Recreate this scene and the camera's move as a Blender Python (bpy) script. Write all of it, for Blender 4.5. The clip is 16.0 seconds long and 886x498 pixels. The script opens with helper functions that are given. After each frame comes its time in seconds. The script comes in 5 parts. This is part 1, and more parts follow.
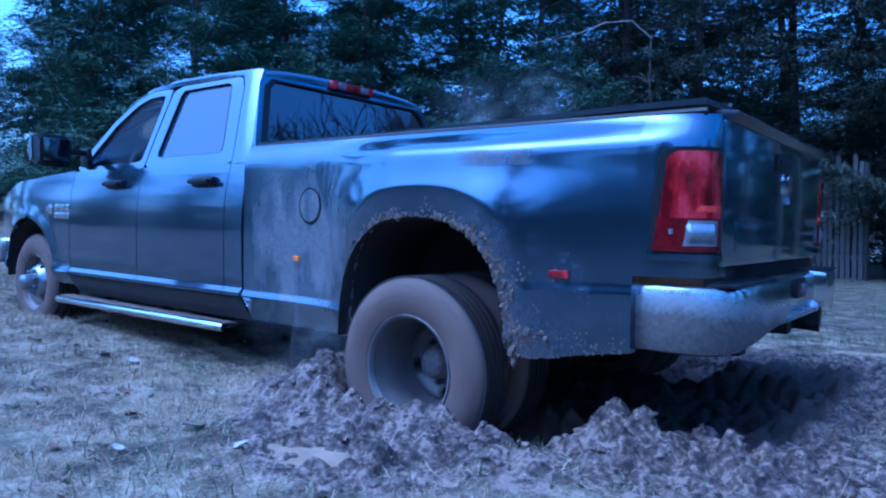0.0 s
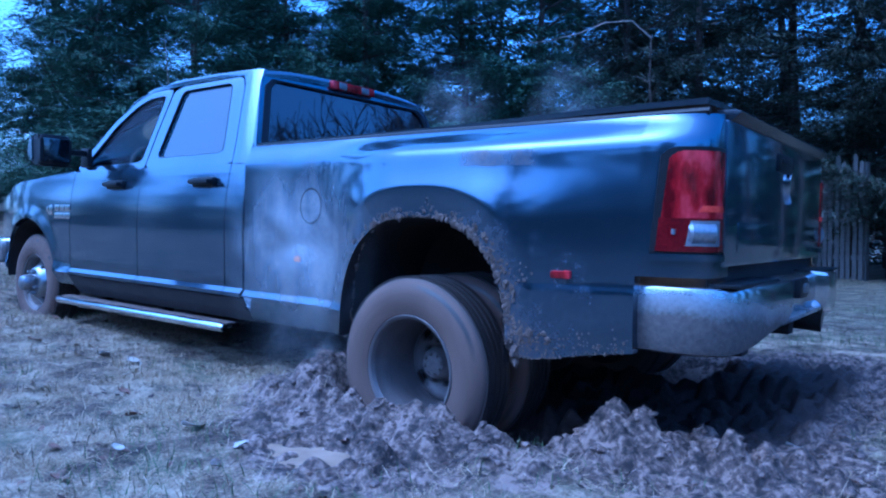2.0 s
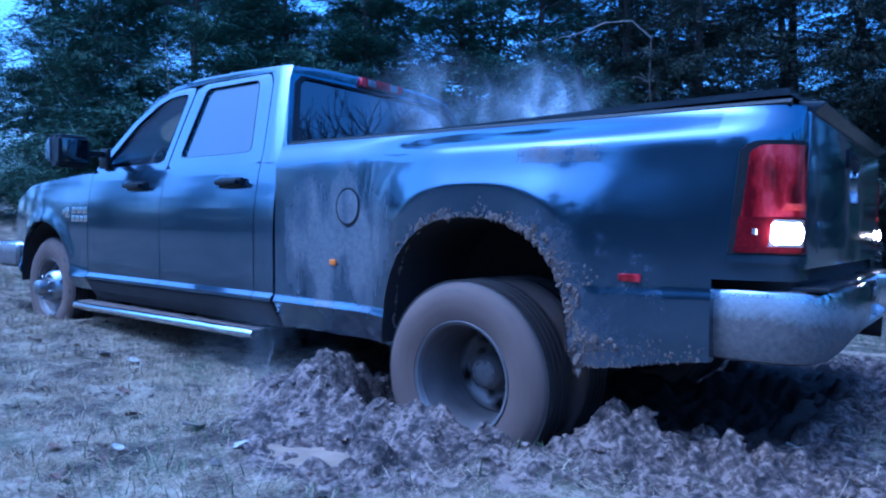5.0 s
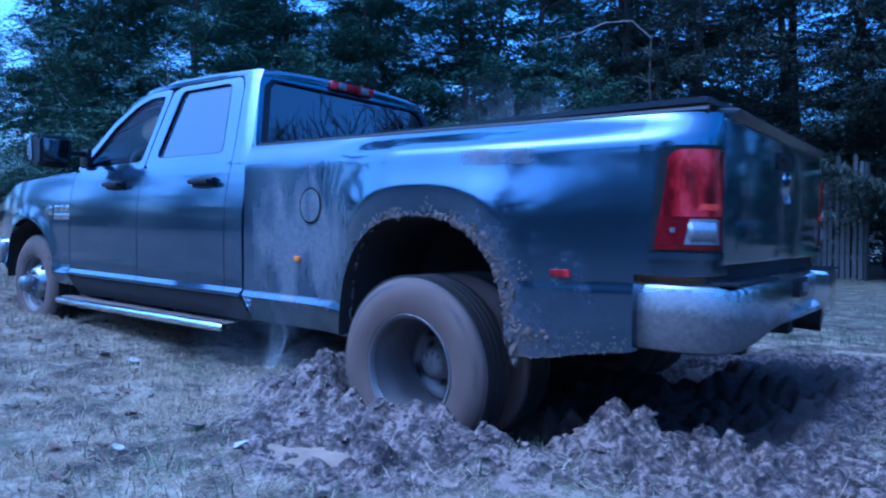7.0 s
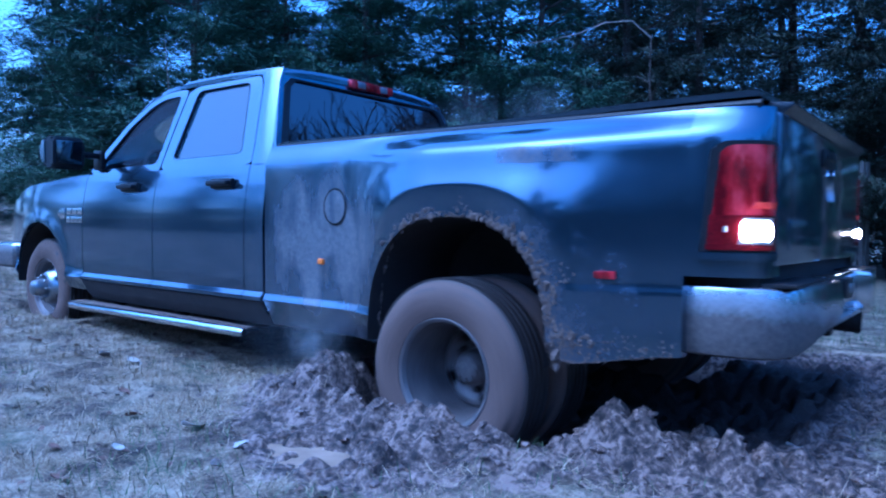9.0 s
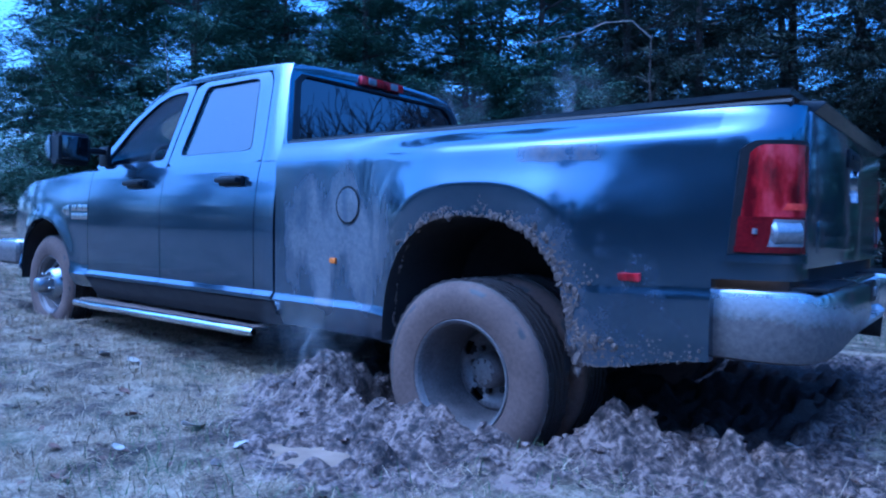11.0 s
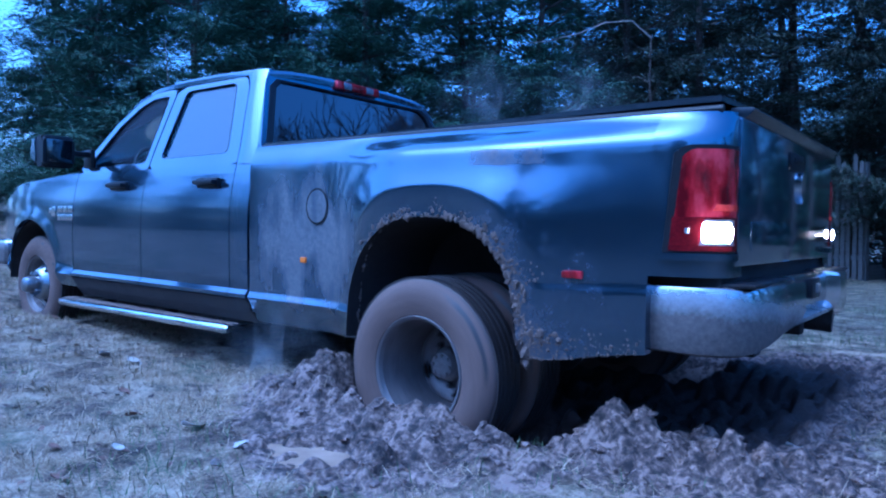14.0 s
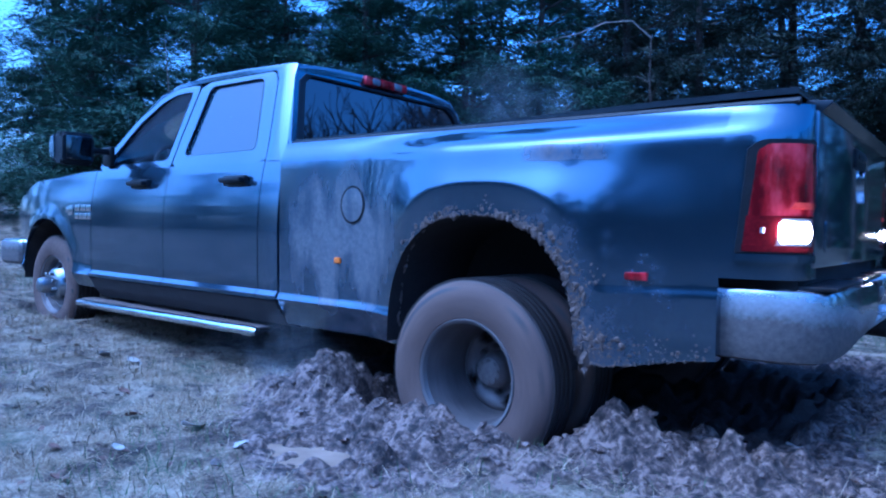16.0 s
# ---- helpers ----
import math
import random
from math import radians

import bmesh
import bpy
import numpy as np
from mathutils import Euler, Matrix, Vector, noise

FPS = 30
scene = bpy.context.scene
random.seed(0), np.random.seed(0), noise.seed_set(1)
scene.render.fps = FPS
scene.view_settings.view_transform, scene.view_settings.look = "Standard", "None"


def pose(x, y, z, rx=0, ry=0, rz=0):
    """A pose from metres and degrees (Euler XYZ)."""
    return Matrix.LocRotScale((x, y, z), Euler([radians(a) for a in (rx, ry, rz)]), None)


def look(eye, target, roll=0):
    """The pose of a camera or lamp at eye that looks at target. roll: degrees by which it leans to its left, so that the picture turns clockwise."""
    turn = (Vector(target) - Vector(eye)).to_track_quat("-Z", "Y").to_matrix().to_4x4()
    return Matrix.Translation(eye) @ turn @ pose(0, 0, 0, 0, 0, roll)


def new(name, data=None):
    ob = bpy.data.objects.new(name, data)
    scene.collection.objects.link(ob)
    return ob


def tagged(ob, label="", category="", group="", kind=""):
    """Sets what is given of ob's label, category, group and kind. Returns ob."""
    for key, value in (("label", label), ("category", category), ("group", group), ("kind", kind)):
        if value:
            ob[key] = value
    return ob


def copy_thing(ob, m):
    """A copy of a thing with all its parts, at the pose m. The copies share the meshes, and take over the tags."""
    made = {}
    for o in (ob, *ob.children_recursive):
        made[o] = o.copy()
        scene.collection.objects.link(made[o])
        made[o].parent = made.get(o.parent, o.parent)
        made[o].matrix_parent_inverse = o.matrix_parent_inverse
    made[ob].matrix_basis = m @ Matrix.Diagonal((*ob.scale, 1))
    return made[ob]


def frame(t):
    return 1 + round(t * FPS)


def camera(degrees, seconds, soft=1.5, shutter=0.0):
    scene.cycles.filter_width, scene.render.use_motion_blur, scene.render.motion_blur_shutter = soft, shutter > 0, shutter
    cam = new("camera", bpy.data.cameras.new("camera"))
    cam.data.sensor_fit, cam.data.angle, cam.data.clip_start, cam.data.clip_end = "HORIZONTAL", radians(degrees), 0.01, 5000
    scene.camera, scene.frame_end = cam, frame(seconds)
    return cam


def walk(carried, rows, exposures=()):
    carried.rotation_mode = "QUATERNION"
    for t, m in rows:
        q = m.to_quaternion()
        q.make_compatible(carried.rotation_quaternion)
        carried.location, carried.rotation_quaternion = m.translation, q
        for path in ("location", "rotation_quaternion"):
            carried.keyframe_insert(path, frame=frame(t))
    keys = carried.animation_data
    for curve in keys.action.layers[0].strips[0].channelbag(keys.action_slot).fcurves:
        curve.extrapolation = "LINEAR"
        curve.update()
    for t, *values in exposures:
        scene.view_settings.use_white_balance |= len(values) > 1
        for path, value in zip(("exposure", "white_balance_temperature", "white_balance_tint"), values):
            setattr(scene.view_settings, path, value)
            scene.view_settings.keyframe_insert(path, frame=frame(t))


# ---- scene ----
cam = camera(64.2, 16.0, soft=2.1, shutter=0.9)
EYE, AIM = (-1.9207, 3.4353, 0.7767), (1.1596, -0.5021, 0.6837)
walk(cam, [(0.0, look(EYE, AIM, 0.19)), (16.0, look(EYE, AIM, 0.19))],
     exposures=((0.0, 1.21, 3385, 11), (16.0, 1.21, 3385, 11)))

# ---- light: blue dusk under a thin overcast ----
SUN_EL, SUN_AZ = 62.0, 35.0
world = bpy.data.worlds.new("dusk_sky")
scene.world = world
world.use_nodes = True
wn, wl = world.node_tree.nodes, world.node_tree.links
sky = wn.new("ShaderNodeTexSky")
sky.sky_type = 'NISHITA'
sky.sun_disc = False
sky.sun_elevation, sky.sun_rotation = radians(SUN_EL), radians(SUN_AZ)
sky.air_density, sky.dust_density, sky.ozone_density = 1.0, 4.5, 1.5
wl.new(sky.outputs[0], wn["Background"].inputs[0])
wn["Background"].inputs[1].default_value = 0.15
sun = new("sun", bpy.data.lights.new("sun", 'SUN'))
sun.data.energy, sun.data.angle, sun.data.color = 0.3, radians(60), (0.95, 0.97, 1.0)
sd = Vector((math.sin(radians(SUN_AZ)) * math.cos(radians(SUN_EL)), math.cos(radians(SUN_AZ)) * math.cos(radians(SUN_EL)), math.sin(radians(SUN_EL))))
sun.matrix_world = look(sd * 50, (0, 0, 0))


# ---- materials ----
class Mat:
    def __init__(self, name, base, rough=0.5, metal=0.0):
        self.m = bpy.data.materials.new(name)
        self.m.use_nodes = True
        self.n, self.l = self.m.node_tree.nodes, self.m.node_tree.links
        self.b = self.n["Principled BSDF"]
        self.set(base, rough, metal)

    def set(self, base, rough, metal):
        self.b.inputs["Base Color"].default_value = (*base, 1)
        self.b.inputs["Roughness"].default_value = rough
        self.b.inputs["Metallic"].default_value = metal

    def coords(self, stretch=(1, 1, 1)):
        tc, mp = self.n.new("ShaderNodeTexCoord"), self.n.new("ShaderNodeMapping")
        mp.inputs["Scale"].default_value = stretch
        self.l.new(tc.outputs["Object"], mp.inputs[0])
        return mp.outputs[0]

    def noise(self, scale, detail=5, rough=0.6, stretch=(1, 1, 1)):
        t = self.n.new("ShaderNodeTexNoise")
        t.inputs["Scale"].default_value, t.inputs["Detail"].default_value, t.inputs["Roughness"].default_value = scale, detail, rough
        self.l.new(self.coords(stretch), t.inputs["Vector"])
        return t.outputs["Fac"]

    def ramp(self, fac, stops):
        r = self.n.new("ShaderNodeValToRGB")
        e = r.color_ramp.elements
        while len(e) < len(stops):
            e.new(0.5)
        for el, (p, c) in zip(e, stops):
            el.position, el.color = p, (*c, 1) if len(c) == 3 else c
        self.l.new(fac, r.inputs[0])
        return r.outputs[0]

    def math(self, op, a, b):
        k = self.n.new("ShaderNodeMath")
        k.operation = op
        for i, v in enumerate((a, b)):
            if isinstance(v, (int, float)):
                k.inputs[i].default_value = v
            else:
                self.l.new(v, k.inputs[i])
        return k.outputs[0]

    def mix(self, fac, a, b):
        x = self.n.new("ShaderNodeMix")
        x.data_type = 'RGBA'
        for sock, v in ((x.inputs[0], fac), (x.inputs[6], a), (x.inputs[7], b)):
            if isinstance(v, (int, float)):
                sock.default_value = v
            elif isinstance(v, tuple):
                sock.default_value = (*v, 1)
            else:
                self.l.new(v, sock)
        return x.outputs[2]

    def bump(self, height, strength=0.3, dist=0.01):
        b = self.n.new("ShaderNodeBump")
        b.inputs["Strength"].default_value, b.inputs["Distance"].default_value = strength, dist
        self.l.new(height, b.inputs["Height"])
        self.l.new(b.outputs[0], self.b.inputs["Normal"])

    def to(self, sock, v):
        self.l.new(v, self.b.inputs[sock])


def grainy(name, lo, hi, rough=0.8, scale=12.0, metal=0.0, bump=0.2, dist=0.004, fine=90.0, spec=0.5):
    """A plain surface with tone at two scales and fine relief."""
    k = Mat(name, lo, rough, metal)
    k.b.inputs["Specular IOR Level"].default_value = spec
    a, b = k.noise(scale), k.noise(fine, 3)
    f = k.math('MULTIPLY', k.math('ADD', a, b), 0.5)
    k.to("Base Color", k.ramp(f, ((0.3, lo), (0.7, hi))))
    k.bump(f, bump, dist)
    return k.m


MUD_LO, MUD_HI = (0.055, 0.040, 0.031), (0.14, 0.105, 0.08)


def muddy_paint():
    """Grey-blue metallic paint under clear coat, with dried splashes low on the body and by the arches."""
    k = Mat("steel_blue_paint", (0.1, 0.12, 0.15), 0.3, 0.7)
    k.b.inputs["Coat Weight"].default_value = 0.9
    k.b.inputs["Coat Roughness"].default_value = 0.07
    k.b.inputs["Coat IOR"].default_value = 1.6
    k.b.inputs["Specular IOR Level"].default_value = 0.2
    tc, sep = k.n.new("ShaderNodeTexCoord"), k.n.new("ShaderNodeSeparateXYZ")
    k.l.new(tc.outputs["Object"], sep.inputs[0])
    x, z = sep.outputs["X"], sep.outputs["Z"]
    # distance from the rear arch, and height above the sill
    ax = k.math('ABSOLUTE', k.math('ADD', x, 0.12), 0)
    near = k.math('SUBTRACT', 1.05, ax)
    low = k.math('SUBTRACT', 1.35, z)
    zone = k.math('MULTIPLY', k.math('MAXIMUM', near, 0.12), k.math('MAXIMUM', low, 0.0))
    spots = k.noise(42, 6, 0.7)
    cloud = k.noise(4.5, 6, 0.65, (1, 1, 0.7))
    f = k.math('ADD', k.math('MULTIPLY', zone, 0.62), k.math('ADD', k.math('MULTIPLY', cloud, 0.75), k.math('MULTIPLY', spots, 0.35)))
    # one dried smear on the shoulder behind the arch
    sx = k.math('SUBTRACT', 1.0, k.math('MULTIPLY', k.math('ABSOLUTE', k.math('ADD', x, 0.33), 0), 4.2))
    sz = k.math('SUBTRACT', 1.0, k.math('MULTIPLY', k.math('ABSOLUTE', k.math('SUBTRACT', z, 1.292), 0), 22.0))
    smear = k.math('MULTIPLY', k.math('MINIMUM', k.math('MAXIMUM', sx, 0.0), k.math('MAXIMUM', sz, 0.0)), 1.3)
    f = k.math('MAXIMUM', f, k.math('ADD', k.math('MULTIPLY', k.math('MINIMUM', smear, 0.5), 0.75), k.math('ADD', k.math('MULTIPLY', cloud, 0.75), k.math('MULTIPLY', spots, 0.2))))
    mask = k.ramp(f, ((0.72, (0, 0, 0)), (1.0, (0.85, 0.85, 0.85))))
    film = k.noise(2.2, 5, 0.6)
    paint = k.ramp(film, ((0.3, (0.068, 0.094, 0.142)), (0.7, (0.092, 0.122, 0.175))))
    mud = k.ramp(spots, ((0.3, MUD_LO), (0.7, MUD_HI)))
    # pale road dust, streaked by rain, between the cab and the arch
    streak = k.noise(7.5, 5, 0.6, (1, 1, 0.28))
    dx = k.math('MAXIMUM', k.math('SUBTRACT', 1.0, k.math('MULTIPLY', k.math('ABSOLUTE', k.math('SUBTRACT', x, 1.0), 0), 1.7)), 0.0)
    dz = k.math('MAXIMUM', k.math('SUBTRACT', 1.0, k.math('MULTIPLY', k.math('ABSOLUTE', k.math('SUBTRACT', z, 0.92), 0), 2.2)), 0.0)
    dust = k.ramp(k.math('ADD', k.math('MULTIPLY', k.math('MULTIPLY', dx, dz), 0.55), streak), ((0.52, (0, 0, 0)), (0.80, (0.62, 0.62, 0.62))))
    dust = k.math('MULTIPLY', dust, k.math('MINIMUM', k.math('MULTIPLY', k.math('MULTIPLY', dx, dz), 4.0), 1.0))
    soil = k.mix(dust, mud, k.ramp(spots, ((0.3, (0.19, 0.18, 0.17)), (0.7, (0.34, 0.325, 0.30)))))
    mask = k.math('MAXIMUM', mask, dust)
    k.to("Base Color", k.mix(mask, paint, soil))
    k.to("Metallic", k.math('MULTIPLY', k.math('SUBTRACT', 1.0, mask), 0.85))
    k.to("Roughness", k.math('ADD', k.math('MULTIPLY', mask, 0.5), k.math('ADD', 0.10, k.math('MULTIPLY', film, 0.08))))
    k.to("Coat Weight", k.math('MULTIPLY', k.math('SUBTRACT', 1.0, mask), 0.85))
    k.to("Coat Roughness", k.math('ADD', 0.03, k.math('MULTIPLY', k.noise(7, 5), 0.11)))
    k.bump(k.math('MULTIPLY', mask, spots), 0.35, 0.004)
    return k.m


PAINT = muddy_paint()
BLACK = grainy("black_plastic", (0.006, 0.006, 0.007), (0.016, 0.016, 0.018), 0.4, 20, spec=0.25)
UNDER = grainy("muddy_underbody", (0.012, 0.010, 0.009), (0.035, 0.028, 0.024), 0.9, 9)


def clay_tyre():
    """Clay-filmed rubber, worn wet and dark on the tread and in scuffs along the shoulder."""
    k = Mat("muddy_rubber", (0.1, 0.07, 0.05), 0.85)
    tc, sep = k.n.new("ShaderNodeTexCoord"), k.n.new("ShaderNodeSeparateXYZ")
    k.l.new(tc.outputs["Object"], sep.inputs[0])
    x, z = sep.outputs["X"], sep.outputs["Z"]
    r = k.math('SQRT', k.math('ADD', k.math('MULTIPLY', x, x), k.math('MULTIPLY', z, z)), 0)
    tread = k.math('MULTIPLY', k.math('SUBTRACT', r, 0.366), 34.0)
    scuff = k.math('SUBTRACT', 1.0, k.math('MULTIPLY', k.math('ABSOLUTE', k.math('SUBTRACT', r, 0.352), 0), 60.0))
    broad, fine = k.noise(6, 5), k.noise(60, 4)
    f = k.math('MAXIMUM', k.math('MINIMUM', tread, 0.75), k.math('MULTIPLY', k.math('MAXIMUM', scuff, 0.0), k.ramp(broad, ((0.52, (0, 0, 0)), (0.58, (1, 1, 1))))))
    wet = k.ramp(k.math('ADD', f, k.math('MULTIPLY', k.math('SUBTRACT', fine, 0.5), 0.5)), ((0.25, (0, 0, 0)), (0.7, (0.9, 0.9, 0.9))))
    clay = k.ramp(k.math('MULTIPLY', k.math('ADD', broad, fine), 0.5), ((0.32, (0.075, 0.048, 0.035)), (0.68, (0.155, 0.104, 0.076))))
    k.to("Base Color", k.mix(wet, clay, (0.022, 0.019, 0.018)))
    k.to("Roughness", k.math('SUBTRACT', 0.85, k.math('MULTIPLY', wet, 0.42)))
    k.bump(k.math('ADD', broad, fine), 0.35, 0.004)
    return k.m


RUBBER = clay_tyre()
STEEL = grainy("muddy_wheel_steel", (0.09, 0.082, 0.078), (0.24, 0.205, 0.185), 0.5, 11, 0.4, 0.3)
DARKSTEEL = grainy("dirty_dark_steel", (0.02, 0.018, 0.017), (0.06, 0.05, 0.045), 0.6, 11, 0.4, 0.3)
ALLOY = grainy("dull_bright_alloy", (0.22, 0.23, 0.25), (0.42, 0.43, 0.45), 0.32, 14, 0.9, 0.1)
CLOTH = grainy("dark_seat_cloth", (0.006, 0.006, 0.007), (0.014, 0.014, 0.016), 0.9, 30)
LIDM = grainy("black_vinyl_cover", (0.010, 0.012, 0.016), (0.024, 0.028, 0.034), 0.22, 6, bump=0.15, dist=0.003, fine=220)
MUD = grainy("wet_red_clay", (0.035, 0.022, 0.016), (0.22, 0.155, 0.118), 0.42, 6, bump=0.9, dist=0.03, fine=38)
CAKED = grainy("dried_clay_cake", (0.07, 0.05, 0.038), (0.17, 0.125, 0.095), 0.9, 14, bump=0.6, dist=0.01)


def chrome_muddy():
    k = Mat("mud_filmed_chrome", (0.6, 0.61, 0.63), 0.12, 1.0)
    tc, sep = k.n.new("ShaderNodeTexCoord"), k.n.new("ShaderNodeSeparateXYZ")
    k.l.new(tc.outputs["Object"], sep.inputs[0])
    low = k.math('MULTIPLY', k.math('SUBTRACT', 0.81, sep.outputs["Z"]), 3.6)
    side = k.math('MULTIPLY', k.math('SUBTRACT', sep.outputs["Y"], 0.45), 0.40)
    f = k.math('ADD', k.math('ADD', low, side), k.math('ADD', k.math('MULTIPLY', k.noise(5, 6), 0.35), k.math('MULTIPLY', k.noise(60, 3), 0.2)))
    m = k.ramp(f, ((0.42, (0.03, 0.03, 0.03)), (0.80, (0.92, 0.92, 0.92))))
    k.to("Base Color", k.mix(m, (0.5, 0.51, 0.53), k.ramp(k.noise(50), ((0.3, (0.040, 0.030, 0.023)), (0.7, (0.115, 0.088, 0.068))))))
    k.to("Metallic", k.math('SUBTRACT', 1.0, m))
    k.to("Roughness", k.math('ADD', 0.10, k.math('MULTIPLY', m, 0.65)))
    return k.m


CHROME = chrome_muddy()
BRIGHT = Mat("bright_chrome", (0.75, 0.76, 0.78), 0.12, 1.0).m


def glassy(name, base, rough, alpha_mix, ior=1.5):
    k = Mat(name, base, rough)
    k.b.inputs["IOR"].default_value = ior
    k.b.inputs["Transmission Weight"].default_value = alpha_mix
    k.to("Roughness", k.math('ADD', rough, k.math('MULTIPLY', k.noise(3, 4), rough * 0.8 + 0.01)))
    return k.m


CLEAR = glassy("clear_glass", (0.75, 0.8, 0.82), 0.0, 1.0, 1.08)
TINT = glassy("dark_tinted_glass", (0.005, 0.006, 0.008), 0.01, 0.0, 1.95)
FOGGED = glassy("misted_privacy_glass", (0.028, 0.042, 0.06), 0.07, 0.0, 1.8)
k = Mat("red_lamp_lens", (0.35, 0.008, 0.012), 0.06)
# uneven lens red; its lighter patches paint reflections into the colour
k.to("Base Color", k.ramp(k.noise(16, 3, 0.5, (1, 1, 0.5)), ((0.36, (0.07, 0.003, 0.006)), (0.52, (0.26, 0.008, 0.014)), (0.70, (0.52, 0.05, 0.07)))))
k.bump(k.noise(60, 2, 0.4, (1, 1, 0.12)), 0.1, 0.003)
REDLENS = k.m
# brighter red that paints the reflection across the lamp's middle
REDBAND = grainy("bright_red_band", (0.42, 0.012, 0.014), (0.85, 0.10, 0.06), 0.12, 22, bump=0.1, fine=50)
DEEPRED = grainy("deep_red_lens", (0.05, 0.003, 0.006), (0.15, 0.006, 0.010), 0.08, 18, bump=0.05)
AMBER = glassy("amber_lens", (0.75, 0.22, 0.02), 0.15, 0.2)
LAMPGREY = grainy("silvery_reflector", (0.2, 0.21, 0.23), (0.36, 0.37, 0.4), 0.3, 25, 0.6, 0.1)
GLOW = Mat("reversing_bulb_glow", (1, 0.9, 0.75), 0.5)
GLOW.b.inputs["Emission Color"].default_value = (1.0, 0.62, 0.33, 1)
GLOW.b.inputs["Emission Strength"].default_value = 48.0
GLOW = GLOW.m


# ---- mesh helpers ----
def smooth(a, b, v):
    v = min(1, max(0, (v - a) / (b - a)))
    return v * v * (3 - 2 * v)


def lerp_table(table, v):
    for (a, p), (b, q) in zip(table, table[1:]):
        if v <= b:
            return p + (q - p) * max(0, v - a) / (b - a)
    return table[-1][1]


def finish(bm, material, angle=35):
    bmesh.ops.recalc_face_normals(bm, faces=bm.faces)
    me = bpy.data.meshes.new("mesh")
    bm.to_mesh(me)
    bm.free()
    for mm in (material if isinstance(material, (list, tuple)) else [material]):
        me.materials.append(mm)
    me.polygons.foreach_set("use_smooth", [True] * len(me.polygons))
    me.set_sharp_from_angle(angle=radians(angle))
    return me


def part(name, bm, material, parent, label="", angle=35):
    ob = new(name, finish(bm, material, angle))
    ob.parent = parent
    return tagged(ob, label) if label else ob


def thing(name, label, category, m=None, group="", kind=""):
    ob = new(name)
    ob.empty_display_size = 0.2
    if m is not None:
        ob.matrix_basis = m
    return tagged(ob, label, category, group, kind)


def sheet(rows, hem=None, close=False):
    """A surface through rows of points; hem: a vector by which its free edges are folded in."""
    bm = bmesh.new()
    vs = [[bm.verts.new(p) for p in r] for r in rows]
    for a, b in zip(vs, vs[1:]):
        n = len(a)
        for i in range(n if close else n - 1):
            try:
                bm.faces.new((a[i], a[(i + 1) % n], b[(i + 1) % n], b[i]))
            except ValueError:
                pass
    if hem:
        e = [x for x in bm.edges if x.is_boundary]
        ex = bmesh.ops.extrude_edge_only(bm, edges=e)
        bmesh.ops.translate(bm, verts=[v for v in ex["geom"] if isinstance(v, bmesh.types.BMVert)], vec=hem)
    return bm


def join(*bms):
    out = bms[0]
    for b in bms[1:]:
        me = bpy.data.meshes.new("tmp")
        b.to_mesh(me)
        b.free()
        out.from_mesh(me)
        bpy.data.meshes.remove(me)
    return out


def box(x0, x1, y0, y1, z0, z1, bevel=0.01, segs=2):
    bm = bmesh.new()
    bmesh.ops.create_cube(bm, size=1)
    for v in bm.verts:
        v.co = Vector(((x0 + x1) / 2 + v.co.x * (x1 - x0), (y0 + y1) / 2 + v.co.y * (y1 - y0), (z0 + z1) / 2 + v.co.z * (z1 - z0)))
    if bevel:
        bmesh.ops.bevel(bm, geom=bm.edges[:], offset=bevel, segments=segs, profile=0.6, affect='EDGES')
    return bm


def prism(poly, y0, y1, bevel=0.006):
    """A slab with the outline poly (x, z) between two y."""
    bm = bmesh.new()
    a, b = [bm.verts.new((x, y0, z)) for x, z in poly], [bm.verts.new((x, y1, z)) for x, z in poly]
    bm.faces.new(a), bm.faces.new(b)
    for i in range(len(poly)):
        j = (i + 1) % len(poly)
        bm.faces.new((a[i], a[j], b[j], b[i]))
    if bevel:
        bmesh.ops.bevel(bm, geom=bm.edges[:], offset=bevel, segments=2, profile=0.6, affect='EDGES')
    return bm


def revolve(profile, segs=48, centre=(0, 0, 0)):
    """Turns (r, y) about the y axis."""
    rows = []
    for r, y in profile:
        rows.append([(centre[0] + r * math.cos(2 * math.pi * i / segs), centre[1] + y, centre[2] + r * math.sin(2 * math.pi * i / segs)) for i in range(segs)])
    return sheet(rows, close=True)


def tube(path, r, segs=10):
    """A round bar along a path; r: one radius or one a point."""
    rows, pts = [], [Vector(p) for p in path]
    for i, p in enumerate(pts):
        d = (pts[min(i + 1, len(pts) - 1)] - pts[max(i - 1, 0)]).normalized()
        u = d.cross(Vector((0, 0, 1)) if abs(d.z) < 0.9 else Vector((1, 0, 0))).normalized()
        w = d.cross(u)
        rr = r[i] if isinstance(r, (list, tuple)) else r
        rows.append([p + (u * math.cos(2 * math.pi * k / segs) + w * math.sin(2 * math.pi * k / segs)) * rr for k in range(segs)])
    bm = sheet(rows, close=True)
    for loop in (rows[0], rows[-1]):
        bm.faces.new([bm.verts.new(q) for q in loop])
    bmesh.ops.remove_doubles(bm, verts=bm.verts, dist=1e-6)
    return bm


def fillet(poly, r, n=4):
    """Rounds the corners of a closed outline."""
    out = []
    for i, p in enumerate(poly):
        a, p, b = Vector(poly[i - 1]), Vector(p), Vector(poly[(i + 1) % len(poly)])
        rr = min(r, (a - p).length * 0.45, (b - p).length * 0.45)
        s, e = p + (a - p).normalized() * rr, p + (b - p).normalized() * rr
        for k in range(n + 1):
            t = k / n
            out.append(tuple(s * (1 - t) ** 2 + p * 2 * t * (1 - t) + e * t * t))
    return out


